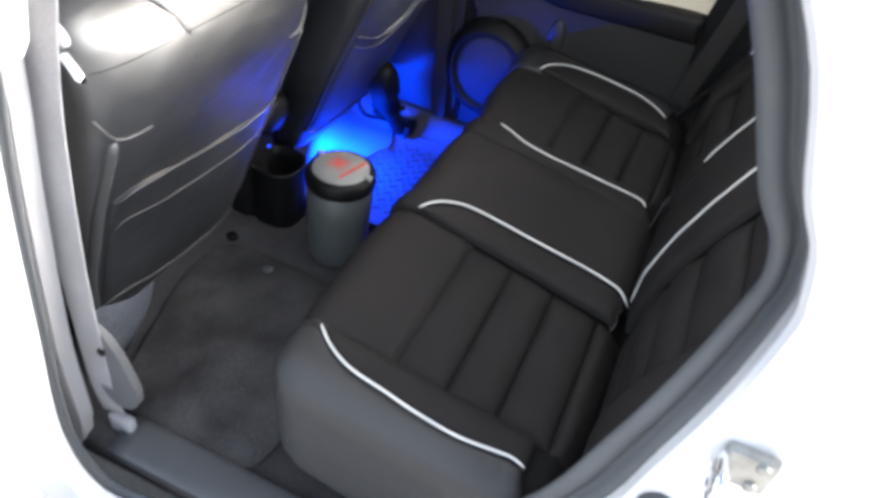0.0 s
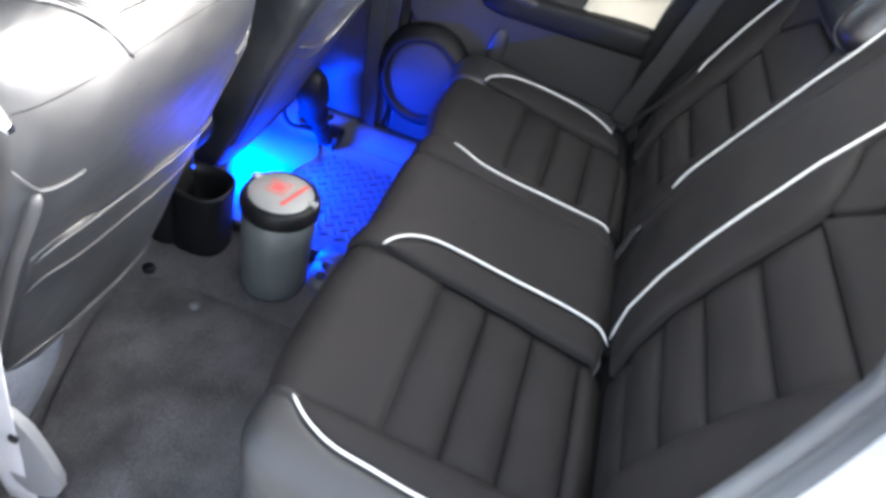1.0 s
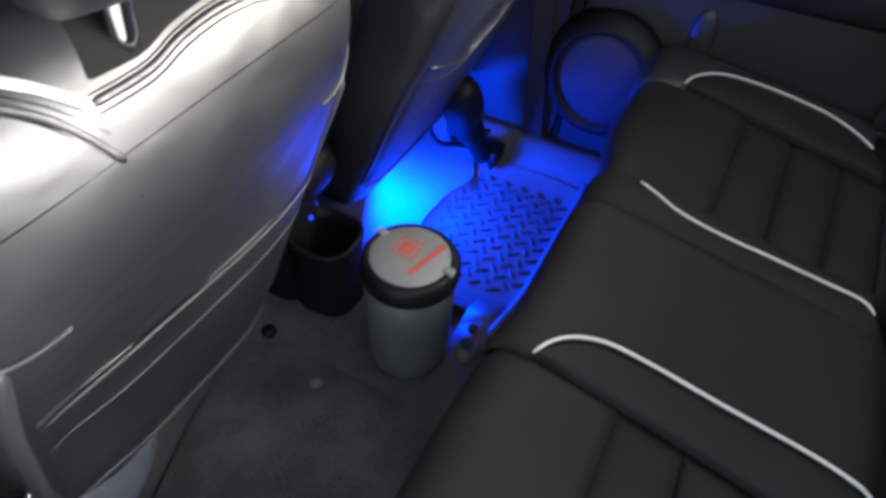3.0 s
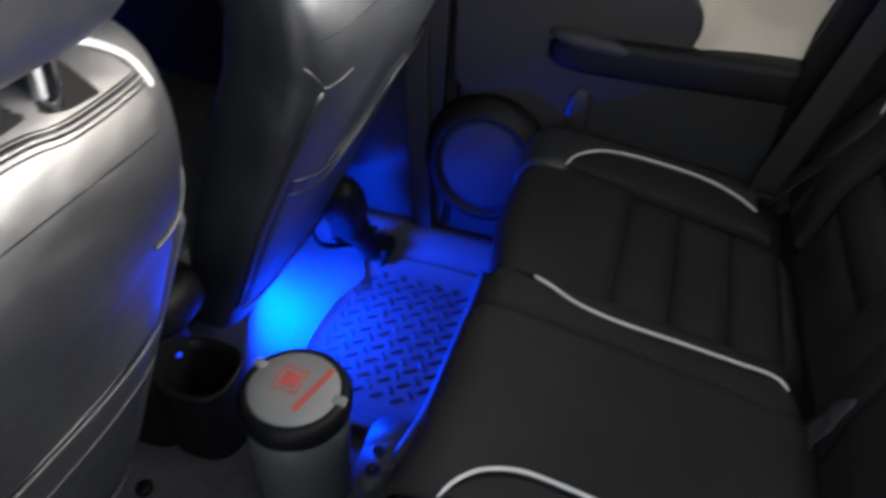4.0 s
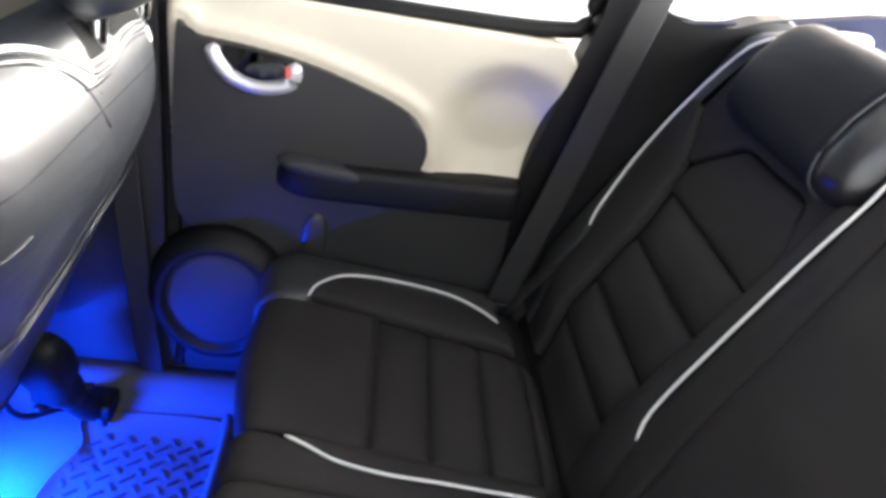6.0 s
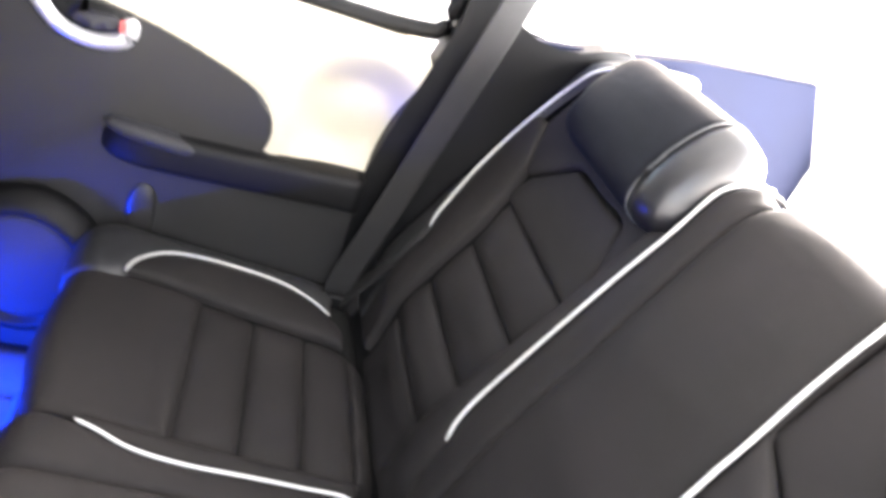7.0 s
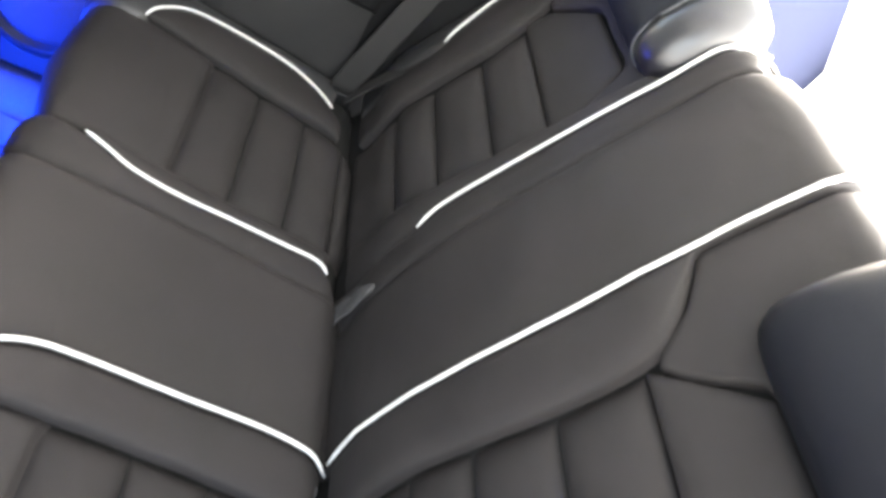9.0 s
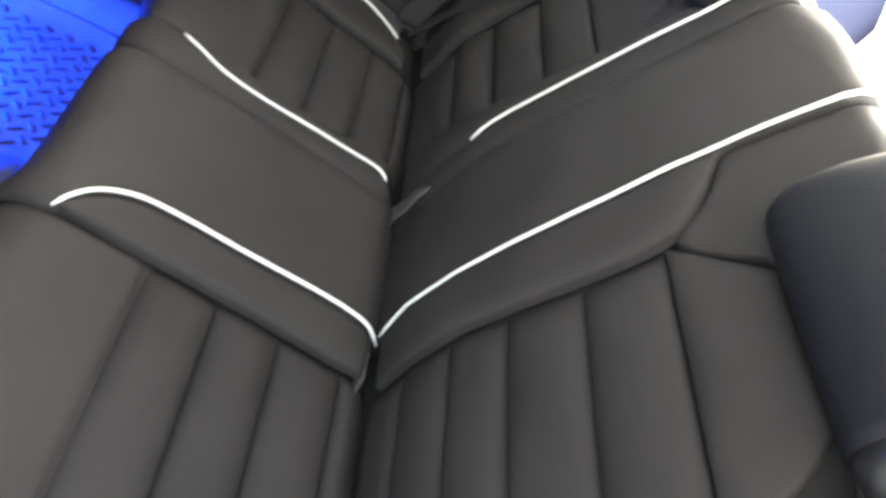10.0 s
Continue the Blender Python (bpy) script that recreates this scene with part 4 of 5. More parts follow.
for z, cx, hx, w in ((0.0, -0.72, 0.31, 0.075), (0.05, -0.72, 0.31, 0.078), (0.20, -0.72, 0.30, 0.08), (0.27, -0.73, 0.29, 0.078), (0.295, -0.74, 0.27, 0.070), (0.30, -0.75, 0.24, 0.05)):
    rings.append(oval(cx, 0.655, hx, w, z, 5, 44))
loft(bm, rings)
cpart(part("console_body", bm, PLASTIC, console))
bm = bmesh.new()
rings = []
wall = ((0.055, 0.052, 0.0), (0.058, 0.055, 0.02), (0.058, 0.055, 0.14), (0.061, 0.058, 0.18), (0.061, 0.058, 0.186), (0.054, 0.051, 0.186), (0.052, 0.049, 0.16), (0.048, 0.045, 0.06))
loft(bm, [oval(-0.378, 0.655, a, b, z, 2.8, 40) for a, b, z in wall])
cpart(part("cup_well", bm, PLASTIC, console, "black oval cup well"))
bm = bmesh.new()
rings = []
for k in range(11):
    q = math.pi * k / 10
    rings.append(oval(-0.44, 0.68, 0.055 * max(0.1, math.sin(q) ** 0.5), 0.06 * max(0.1, math.sin(q) ** 0.5), 0.285 - 0.045 * math.cos(q), 3, 32))
loft(bm, rings)
cpart(part("console_end", bm, PLASTIC, console))
bm = bmesh.new()
bmesh.ops.create_uvsphere(bm, u_segments=12, v_segments=8, radius=0.004)
dot = cpart(part("spot", bm, SPOT_GLOW, console, "glowing blue indicator"))
dot.location = (-0.385, 0.632, 0.235)

# ---- footwell, far side ----
mat_ob = thing("floor_mat", "moulded rubber floor mat with a tread of slots, lit blue", "floor mat", group="floor mats", place=(-0.2, 1.0, 0.0))


def mpart(ob):
    ob.matrix_parent_inverse = Matrix.Translation((0.2, -1.0, 0.0))
    return ob


MAT_EDGE = [(-0.30, 1.10), (-0.325, 1.02), (-0.332, 0.92), (-0.32, 0.84), (-0.28, 0.77), (-0.20, 0.745), (-0.08, 0.745), (-0.045, 0.77), (-0.045, 0.95), (-0.045, 1.15), (-0.07, 1.185), (-0.20, 1.19), (-0.32, 1.17)]
edge = spline(MAT_EDGE, 72, closed=True)[:-1]
c = edge.mean(axis=0)
bm = bmesh.new()
levels = ((1.0, 0.004), (1.0, 0.010), (0.99, 0.0125), (0.97, 0.0125), (0.955, 0.008), (0.6, 0.0085), (0.25, 0.0085), (0.02, 0.0085))
rings = [[bm.verts.new((c[0] + (p[0] - c[0]) * k, c[1] + (p[1] - c[1]) * k, z)) for p in edge] for k, z in levels]
for a, b in zip(rings, rings[1:]):
    for k in range(len(edge)):
        bm.faces.new((a[k], a[(k + 1) % len(edge)], b[(k + 1) % len(edge)], b[k]))
bm.faces.new(rings[-1])
mpart(part("mat_sheet", bm, MAT_RUBBER, mat_ob))
bm = bmesh.new()
tube(bm, spline([(-0.074, 0.690, 0.042), (-0.064, 0.745, 0.042), (-0.056, 0.80, 0.042), (-0.053, 0.95, 0.042), (-0.053, 1.13, 0.038), (-0.064, 1.168, 0.026)], 40), 0.012, 10, True, 1.6)
mpart(part("mat_lip", bm, MAT_RUBBER, mat_ob))
# tread: short bars in two directions
tread_me = []
for nm, lo, hi in (("tread", (-0.0125, -0.0032), (0.0125, 0.0032)), ("tread_cross", (-0.0032, -0.010), (0.0032, 0.010))):
    b = bmesh.new()
    box(b, (lo[0], lo[1], 0.0), (hi[0], hi[1], 0.0025), 0.0008, 1)
    me = bpy.data.meshes.new(nm)
    bmesh.ops.recalc_face_normals(b, faces=b.faces)
    b.to_mesh(me)
    b.free()
    me.materials.append(TREAD)
    tread_me.append(me)
for i in range(8):
    for j in range(11):
        for kind in (0, 1):
            x = -0.318 + 0.0385 * (i + 0.5 * kind)
            y = 0.790 + 0.0350 * (j + 0.5 * kind)
            if ((x + 0.185) / 0.128) ** 4 + ((y - 0.975) / 0.165) ** 4 > 1:
                continue
            ob = new("tread_bar", tread_me[kind])
            ob.parent = mat_ob
            ob.matrix_parent_inverse = Matrix.Translation((0.2, -1.0, 0.0))
            ob.location = (x, y, 0.0078)
            ob.rotation_euler = (0, 0, radians(38))

# near floor mat: thick, worn, with a soft hem
near_mat = thing("floor_mat", "dark worn rubber floor mat with a soft hem", "floor mat", group="floor mats", place=(-0.22, 0.3, 0.0))
NEAR_EDGE = [(-0.356, 0.105), (-0.395, 0.21), (-0.435, 0.34), (-0.455, 0.46), (-0.42, 0.52), (-0.28, 0.528), (-0.10, 0.525), (-0.035, 0.49), (-0.03, 0.30), (-0.035, 0.09), (-0.08, 0.05), (-0.22, 0.045), (-0.30, 0.055), (-0.33, 0.075)]
edge = spline(NEAR_EDGE, 90, closed=True)[:-1]
c = edge.mean(axis=0)
bm = bmesh.new()
rings = []
for k, z in ((1.0, 0.004), (1.0, 0.008), (0.992, 0.0095), (0.975, 0.0105), (0.955, 0.0115), (0.85, 0.0135), (0.7, 0.0135), (0.55, 0.0135), (0.4, 0.0135), (0.25, 0.0135), (0.1, 0.0135), (0.01, 0.0135)):
    ring = []
    for p in edge:
        q = c + (p - c) * k
        w = 0.004 * noise.noise((q[0] * 9, q[1] * 9, 1.5)) + 0.002 * noise.noise((q[0] * 26, q[1] * 20, 7.0)) if k < 1 else 0.0
        ring.append(bm.verts.new((q[0] + 0.22, q[1] - 0.3, z + 0.003 + w)))
    rings.append(ring)
for a, b in zip(rings, rings[1:]):
    for k in range(len(edge)):
        bm.faces.new((a[k], a[(k + 1) % len(edge)], b[(k + 1) % len(edge)], b[k]))
bm.faces.new(rings[-1])
part("mat_sheet", bm, MAT_DARK, near_mat)
for x, y in ((-0.297, 0.485),):
    bm = bmesh.new()
    lathe(bm, [(0.012, 0.0), (0.012, 0.003), (0.009, 0.006), (0.003, 0.0065)], (x + 0.22, y - 0.3, 0.015), 20)
    part("mat_stud", bm, RUBBER, near_mat)

plug = thing("rail_plug", "black rubber plug on the carpet by the seat rail", "plug", place=(-0.425, 0.53, 0.018))
bm = bmesh.new()
lathe(bm, [(0.013, 0.0), (0.013, 0.008), (0.010, 0.012), (0.003, 0.013)], (0, 0, 0), 24)
part("dark_cap", bm, PLASTIC, plug)
# a flap of the far mat with two drain holes, beside the bin
bm = bmesh.new()
outline = spline([(-0.050, 0.770), (-0.066, 0.715), (-0.078, 0.655), (-0.098, 0.632), (-0.128, 0.645), (-0.134, 0.690), (-0.128, 0.765)], 40, closed=True)[:-1]
loft(bm, [[Vector((p[0], p[1], z)) for p in outline] for z in (0.030, 0.038)])
bmesh.ops.bevel(bm, geom=[e for e in bm.edges if all(abs(v.co.z - 0.038) < 1e-5 for v in e.verts)], offset=0.003, segments=2, affect="EDGES")
flap = mpart(part("mat_flap", bm, MAT_RUBBER, mat_ob, "raised corner flap of the floor mat"))
for x, y, r in ((-0.108, 0.700, 0.0085), (-0.105, 0.664, 0.0105)):
    bm = bmesh.new()
    lathe(bm, [(r * 1.25, 0.0), (r * 1.25, 0.002), (r * 1.05, 0.0035), (r * 0.9, 0.002), (r * 0.85, 0.0005)], (x, y, 0.0378), 20)
    part("drain_hole", bm, TREAD, flap, "dark drain hole")

# pale carpet of the footwell and sill
bm = bmesh.new()
rows = []
for i in range(31):
    x = -1.0 + 0.985 * i / 30
    row = []
    for j in range(25):
        y = 0.735 + 0.54 * j / 24
        z = 0.006 + 0.05 * smooth(1.19, 1.235, y) + 0.002 * noise.noise((x * 12, y * 12, 2))
        if x < -0.42:
            z += min(0.055, (-0.42 - x) * 0.5)
        z += 0.03 * smooth(0.775, 0.735, y)
        row.append(bm.verts.new((x, y, z)))
    rows.append(row)
for i in range(30):
    for j in range(24):
        bm.faces.new((rows[i][j], rows[i + 1][j], rows[i + 1][j + 1], rows[i][j + 1]))
low = bmesh.ops.extrude_face_region(bm, geom=list(bm.faces))["geom"]
for v in low:
    if isinstance(v, bmesh.types.BMVert):
        v.co.z -= 0.01
fc = part("carpet", bm, CARPET_LIGHT)
tagged(fc, "pale grey footwell carpet lit blue by a lamp strip", "carpet", kind="structure")

# buckle and cable under the far front seat
stalk = thing("seat_buckle_bracket", "black belt buckle bracket and cable hanging beside the front seat", "bracket", place=(-0.3, 1.1, 0.0))
bm = bmesh.new()
rings = []
for z, cx, cy, hx, hy in ((0.085, -0.020, 0.030, 0.020, 0.018), (0.10, -0.024, 0.024, 0.030, 0.030), (0.13, -0.030, 0.012, 0.036, 0.040), (0.16, -0.030, 0.002, 0.030, 0.034),
                          (0.175, -0.026, -0.004, 0.036, 0.044), (0.215, -0.034, -0.014, 0.040, 0.042), (0.25, -0.030, -0.020, 0.032, 0.030), (0.268, -0.026, -0.024, 0.018, 0.016)):
    rings.append([p + Vector((0.004 * noise.noise(p * 40), 0.005 * noise.noise(p * 37 + Vector((3, 1, 0))), 0)) for p in oval(cx, cy, hx, hy, z, 3.0, 28)])
loft(bm, rings)
part("bracket_housing", bm, PLASTIC, stalk)
bm = bmesh.new()
tube(bm, spline([(-0.05, -0.03, 0.12), (-0.030, 0.010, 0.105), (0.000, 0.030, 0.112), (0.018, 0.034, 0.125)], 14), 0.009, 10, True)
part("release_lever", bm, PLASTIC, stalk)
bm = bmesh.new()
tube(bm, spline([(-0.07, -0.045, 0.20), (-0.085, -0.05, 0.15), (-0.07, -0.03, 0.10), (-0.03, 0.02, 0.075), (0.0, 0.06, 0.03)], 20), 0.006, 8, True)
part("cable_loop", bm, PLASTIC, stalk)
bm = bmesh.new()
tube(bm, spline([(-0.03, 0.0, 0.16), (-0.015, 0.03, 0.09), (0.0, 0.065, 0.035), (0.02, 0.09, 0.022)], 16), 0.024, 12, True)
part("cable", bm, PLASTIC, stalk)
bm = bmesh.new()
box(bm, (-0.022, 0.050, 0.014), (0.034, 0.11, 0.05), 0.008)
part("plug", bm, PLASTIC, stalk)
bm = bmesh.new()
tube(bm, spline([(-0.01, 0.07, 0.03), (0.015, 0.05, 0.02), (0.03, 0.045, 0.016)], 8), 0.006, 8, True)
part("plug_tail", bm, PLASTIC, stalk)

# ---- far side: door, pillars, belts ----
bm = bmesh.new()
# lower shell of the far side
box(bm, (-1.5, 1.33, -0.30), (1.25, 1.37, 0.56), 0.004)
ws = part("wall_far", bm, PAINT, smooth=False)
tagged(ws, "white painted far side of the car body", "car body", kind="structure")
far_door = thing("rear_door", "closed rear door with a black insert, silver handle, speaker and beige upper trim", "car door", place=(0.1, 1.3, 0.0))


def dpart(ob):
    ob.matrix_parent_inverse = Matrix.Translation((-0.1, -1.3, 0.0))
    return ob


# beige upper trim: a raised rim round the insert, a shallow bowl behind it and a soft lobe below
INSERT = [(-0.168, 0.40), (-0.05, 0.42), (0.08, 0.48), (0.20, 0.515), (0.228, 0.55), (0.230, 0.595), (0.197, 0.640), (0.119, 0.672), (0.029, 0.697), (-0.057, 0.710), (-0.141, 0.716), (-0.168, 0.716)]
ins = spline(INSERT, 80, closed=True)[:-1]


def trim_relief(x, z):
    near = math.sqrt(((ins - np.array((x, z))) ** 2).sum(axis=1).min())
    d = 0.010 * math.exp(-((near - 0.014) / 0.013) ** 2)
    d -= 0.036 * smooth(0.135, 0.055, math.hypot((x - 0.35) * 1.0, (z - 0.635) * 1.15))
    d += 0.016 * math.exp(-((x - 0.30) / 0.07) ** 4 - ((z - 0.505) / 0.035) ** 4)
    return d


bm = bmesh.new()
zs = np.linspace(0.49, 0.785, 44)
rows = []
for z in zs:
    right = float(np.interp(z, (0.49, 0.52, 0.60, 0.70, 0.76, 0.785), (0.39, 0.40, 0.42, 0.445, 0.445, 0.425)))
    rows.append([(-0.18 + (right + 0.18) * k / 70, z) for k in range(71)])
front = [[bm.verts.new((x, 1.286 - trim_relief(x, z), z)) for x, z in r] for r in rows]
back = [[bm.verts.new((x, 1.330, z)) for x, z in r] for r in rows]
for g in (front, back):
    for a in range(43):
        for c in range(70):
            bm.faces.new((g[a][c], g[a][c + 1], g[a + 1][c + 1], g[a + 1][c]))
rim = [(0, c) for c in range(70)] + [(a, 70) for a in range(43)] + [(43, c) for c in range(70, 0, -1)] + [(a, 0) for a in range(43, 0, -1)]
for k in range(len(rim)):
    (a, c), (d, e) = rim[k], rim[(k + 1) % len(rim)]
    bm.faces.new((front[a][c], back[a][c], back[d][e], front[d][e]))
dpart(part("upper_trim", bm, BEIGE, far_door, "beige plastic upper door trim"))
# black insert that tapers to a round end
bm = bmesh.new()
slab(bm, ins, 1.270, 1.300, 0.007)
dpart(part("door_insert", bm, PLASTIC_GREY, far_door, "black leather-grained door insert", smooth=False))
# armrest and lower trim
low_out = [(-0.168, 0.045), (0.395, 0.045), (0.402, 0.40), (0.398, 0.535), (0.390, 0.546), (0.20, 0.527), (0.05, 0.510), (-0.02, 0.49), (-0.08, 0.45), (-0.168, 0.43)]
bm = bmesh.new()
slab(bm, low_out, 1.276, 1.318, 0.006)
dpart(part("lower_trim", bm, PLASTIC_GREY, far_door, smooth=False))
bm = bmesh.new()
rings = []
for k in range(25):
    s = k / 24
    x = -0.012 + 0.41 * s
    zc = 0.505 + 0.010 * s
    w = (1 - (1 - min(1.0, s / 0.22)) ** 2) ** 0.5
    w = max(w, 0.12)
    rings.append([Vector((x, p.x, p.y)) for p in oval(1.276, zc, 0.032 * w, 0.033 * (0.35 + 0.65 * w), 0, 4.5, 28)])
loft(bm, rings)
arm = dpart(part("armrest", bm, PLASTIC, far_door))
bm = bmesh.new()
rings = []
for k in range(17):
    q = -1 + 2 * k / 16
    w = max(0.05, (1 - abs(q) ** 3) ** 0.5)
    rings.append([Vector((0.068 + 0.078 * q, p.x, p.y)) for p in oval(1.262, 0.531 - 0.007 * q, 0.023 * w, 0.013 * w, 0, 3.0, 20)])
loft(bm, rings)
part("pull_pad", bm, SPEAKER, arm, "lighter grey pull pad")
# inner handle: silver bezel, dark well, lever with a red lock mark
bez = spline([(-0.116, 0.708), (-0.105, 0.685), (-0.080, 0.662), (-0.040, 0.653), (0.000, 0.663), (0.010, 0.680), (0.006, 0.697)], 30)
bm = bmesh.new()
tube(bm, [(p[0], 1.264, p[1]) for p in bez], 0.0105, 10, True, 1.2)
handle = dpart(part("door_handle", bm, SATIN, far_door, "satin silver inner handle bezel"))
bm = bmesh.new()
slab(bm, spline([(-0.10, 0.706), (-0.085, 0.675), (-0.04, 0.662), (-0.005, 0.672), (0.0, 0.70), (-0.05, 0.706)], 30, closed=True)[:-1], 1.262, 1.272, 0.002)
well = part("handle_well", bm, PLASTIC, handle, "dark handle well")
bm = bmesh.new()
slab(bm, spline([(-0.060, 0.676), (-0.012, 0.674), (-0.002, 0.688), (-0.014, 0.696), (-0.055, 0.690)], 24, closed=True)[:-1], 1.250, 1.262, 0.003)
lever = part("lever", bm, SPEAKER, handle, "dark grey door lever")
bm = bmesh.new()
box(bm, (-0.002, 1.243, 0.680), (0.006, 1.249, 0.697), 0.001)
part("lock_mark", bm, RED, handle, "red lock mark")
for o in (well, lever):
    o.matrix_parent_inverse = Matrix.Identity(4)
# speaker
SPK = (-0.097, 1.262, 0.252)


def turned_y(bm, profile, centre, sides=44):
    """A turned body round an axis along y: (radius, depth towards the cabin)."""
    rings = [[Vector((centre[0] + r * math.cos(2 * math.pi * k / sides), centre[1] - d, centre[2] + 1.12 * r * math.sin(2 * math.pi * k / sides))) for k in range(sides)] for r, d in profile]
    return loft(bm, rings)


bm = bmesh.new()
turned_y(bm, [(0.128, -0.01), (0.124, 0.010), (0.112, 0.030), (0.100, 0.036), (0.094, 0.034), (0.090, 0.020)], SPK)
spk = dpart(part("speaker_pod", bm, PLASTIC, far_door, "round speaker pod"))
bm = bmesh.new()
turned_y(bm, [(0.0915, 0.012), (0.0915, 0.021), (0.080, 0.024), (0.04, 0.027), (0.006, 0.028)], SPK)
part("speaker_grille", bm, SPEAKER, spk)
bm = bmesh.new()
loft(bm, [[Vector((0.062 + p.x, 1.280 - d, 0.381 + p.y)) for p in oval(0, 0, 0.024 * k, 0.058 * k, 0, 2.4, 28)] for k, d in ((1.0, 0.0), (0.97, 0.005), (0.85, 0.008), (0.6, 0.010), (0.2, 0.011))])
dpart(part("bottle_pocket", bm, PLASTIC_GREY, far_door, "dark grey bulge of the bottle pocket"))
# window frame and pane
bm = bmesh.new()
tube(bm, [(p[0], 1.315, p[1]) for p in spline([(-0.18, 0.775), (0.10, 0.79), (0.40, 0.80), (0.455, 0.83), (0.44, 0.95), (0.39, 1.10), (0.30, 1.20)], 50)], 0.014, 10)
dpart(part("window_frame", bm, PLASTIC, far_door))
bm = bmesh.new()
slab(bm, [(-0.18, 0.77), (0.45, 0.80), (0.44, 0.95), (0.38, 1.12), (0.28, 1.24), (-0.18, 1.24)], 1.322, 1.326)
pane = dpart(part("window_pane", bm, GLASS, far_door, "clear window glass", smooth=False))
pane.visible_shadow = False

bm = bmesh.new()
slab(bm, [(-0.192, 0.05), (-0.172, 0.05), (-0.172, 0.72), (-0.180, 1.24), (-0.198, 1.24), (-0.192, 0.72)], 1.284, 1.30)
gs = part("trim_far_seal", bm, THREAD, smooth=False)
tagged(gs, "black rubber seal between pillar and rear door", "door seal", kind="structure")

# far middle pillar with its dark gap and the front belt
bm = bmesh.new()
slab(bm, spline([(-0.44, 0.02), (-0.20, 0.02), (-0.196, 0.30), (-0.196, 0.70), (-0.20, 1.24), (-0.32, 1.24), (-0.36, 0.70), (-0.43, 0.35)], 50, closed=True)[:-1], 1.275, 1.335, 0.008)
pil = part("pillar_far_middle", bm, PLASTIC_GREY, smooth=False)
tagged(pil, "dark grey middle pillar trim beside the rear door", "pillar", kind="structure")
belt = thing("front_seat_belt", "webbing of the front seat belt, darkened for shade, hanging to the sill", "seat belt", group="seat belts", place=(-0.24, 1.255, 0.0))
bm = bmesh.new()
band(bm, spline([(0.020, 0.000, 0.01), (0.010, -0.003, 0.16), (-0.006, -0.004, 0.42), (-0.012, 0.0, 0.70), (-0.01, 0.005, 1.05)], 24), [0.044], (1, 0, 0), 0.0016)
part("webbing", bm, WEBBING_SHADED, belt)
bm = bmesh.new()
box(bm, (0.0, -0.012, -0.004), (0.042, 0.006, 0.03), 0.004)
part("anchor_plate", bm, PLASTIC, belt)

# rear pillar trim, belt, quarter ledge and cargo side
bm = bmesh.new()
slab(bm, spline([(0.405, 0.12), (0.385, 0.40), (0.400, 0.56), (0.455, 0.80), (0.47, 0.90), (0.44, 1.10), (0.40, 1.26), (0.52, 1.26), (0.515, 1.00), (0.525, 0.88), (0.62, 0.84), (0.80, 0.85), (0.80, 0.40), (0.6, 0.12)], 70, closed=True)[:-1], 1.285, 1.335, 0.006)
pil2 = part("pillar_far_rear", bm, PLASTIC, smooth=False)
tagged(pil2, "black rear pillar trim beside the bench", "pillar", kind="structure")
rbelt = thing("rear_seat_belt", "webbing of the rear seat belt, darkened for shade, from pillar to bench", "seat belt", group="seat belts", place=(0.41, 1.24, 0.32))
bm = bmesh.new()
band(bm, spline([(0.0, 0.0, -0.01), (0.002, 0.0, 0.03), (0.055, 0.0, 0.28), (0.115, 0.005, 0.575), (0.17, 0.03, 0.83)], 30), [0.048], (1, 0, -0.2), 0.0016)
part("webbing", bm, WEBBING_SHADED, rbelt)
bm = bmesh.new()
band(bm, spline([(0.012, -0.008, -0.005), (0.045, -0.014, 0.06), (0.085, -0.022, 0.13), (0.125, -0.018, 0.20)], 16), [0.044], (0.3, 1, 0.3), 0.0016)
part("lap_webbing", bm, WEBBING_SHADED, rbelt)
bm = bmesh.new()
box(bm, (-0.022, -0.012, -0.03), (0.026, 0.008, 0.004), 0.004)
part("anchor_plate", bm, PLASTIC, rbelt)

bm = bmesh.new()
slab(bm, [(0.56, 0.40), (0.56, 0.84), (0.70, 0.86), (0.80, 0.88), (0.90, 0.902), (1.136, 0.935), (1.232, 0.793), (1.232, 0.20), (0.70, 0.2)], 1.300, 1.328, 0.006)
cs = part("cargo_side_trim", bm, CARGO, smooth=False)
tagged(cs, "blue-grey cargo side trim behind the bench", "car trim", kind="structure")
latch = thing("seat_latch", "satin silver seat release bezel on the cargo trim", "latch", place=(0.850, 1.293, 0.852))
bm = bmesh.new()
tube(bm, [(p[0], 0.0, p[1]) for p in spline([(-0.055, 0.010), (0.035, 0.020), (0.055, 0.004), (0.045, -0.024), (-0.04, -0.026), (-0.06, -0.01)], 40, closed=True)], 0.005, 8)
part("bezel", bm, SATIN, latch)
bm = bmesh.new()
box(bm, (-0.052, 0.0, -0.024), (0.047, 0.004, 0.014), 0.003)
part("lever_well", bm, PLASTIC, latch)

# low loading sill under the open tailgate, and the cargo floor
bm = bmesh.new()
box(bm, (1.19, -0.05, -0.30), (1.25, 1.34, 0.33), 0.01)
tg = part("wall_rear", bm, PAINT, smooth=False)
tagged(tg, "white loading sill behind the cargo bay", "car body", kind="structure")
bm = bmesh.new()
box(bm, (0.78, 0.0, 0.28), (1.19, 1.285, 0.31), 0.004)
cf = part("floor_cargo", bm, CARPET)
tagged(cf, "dark carpeted cargo floor", "car floor", kind="structure")

# ---- near side: pillar, belt, striker ----
bm = bmesh.new()
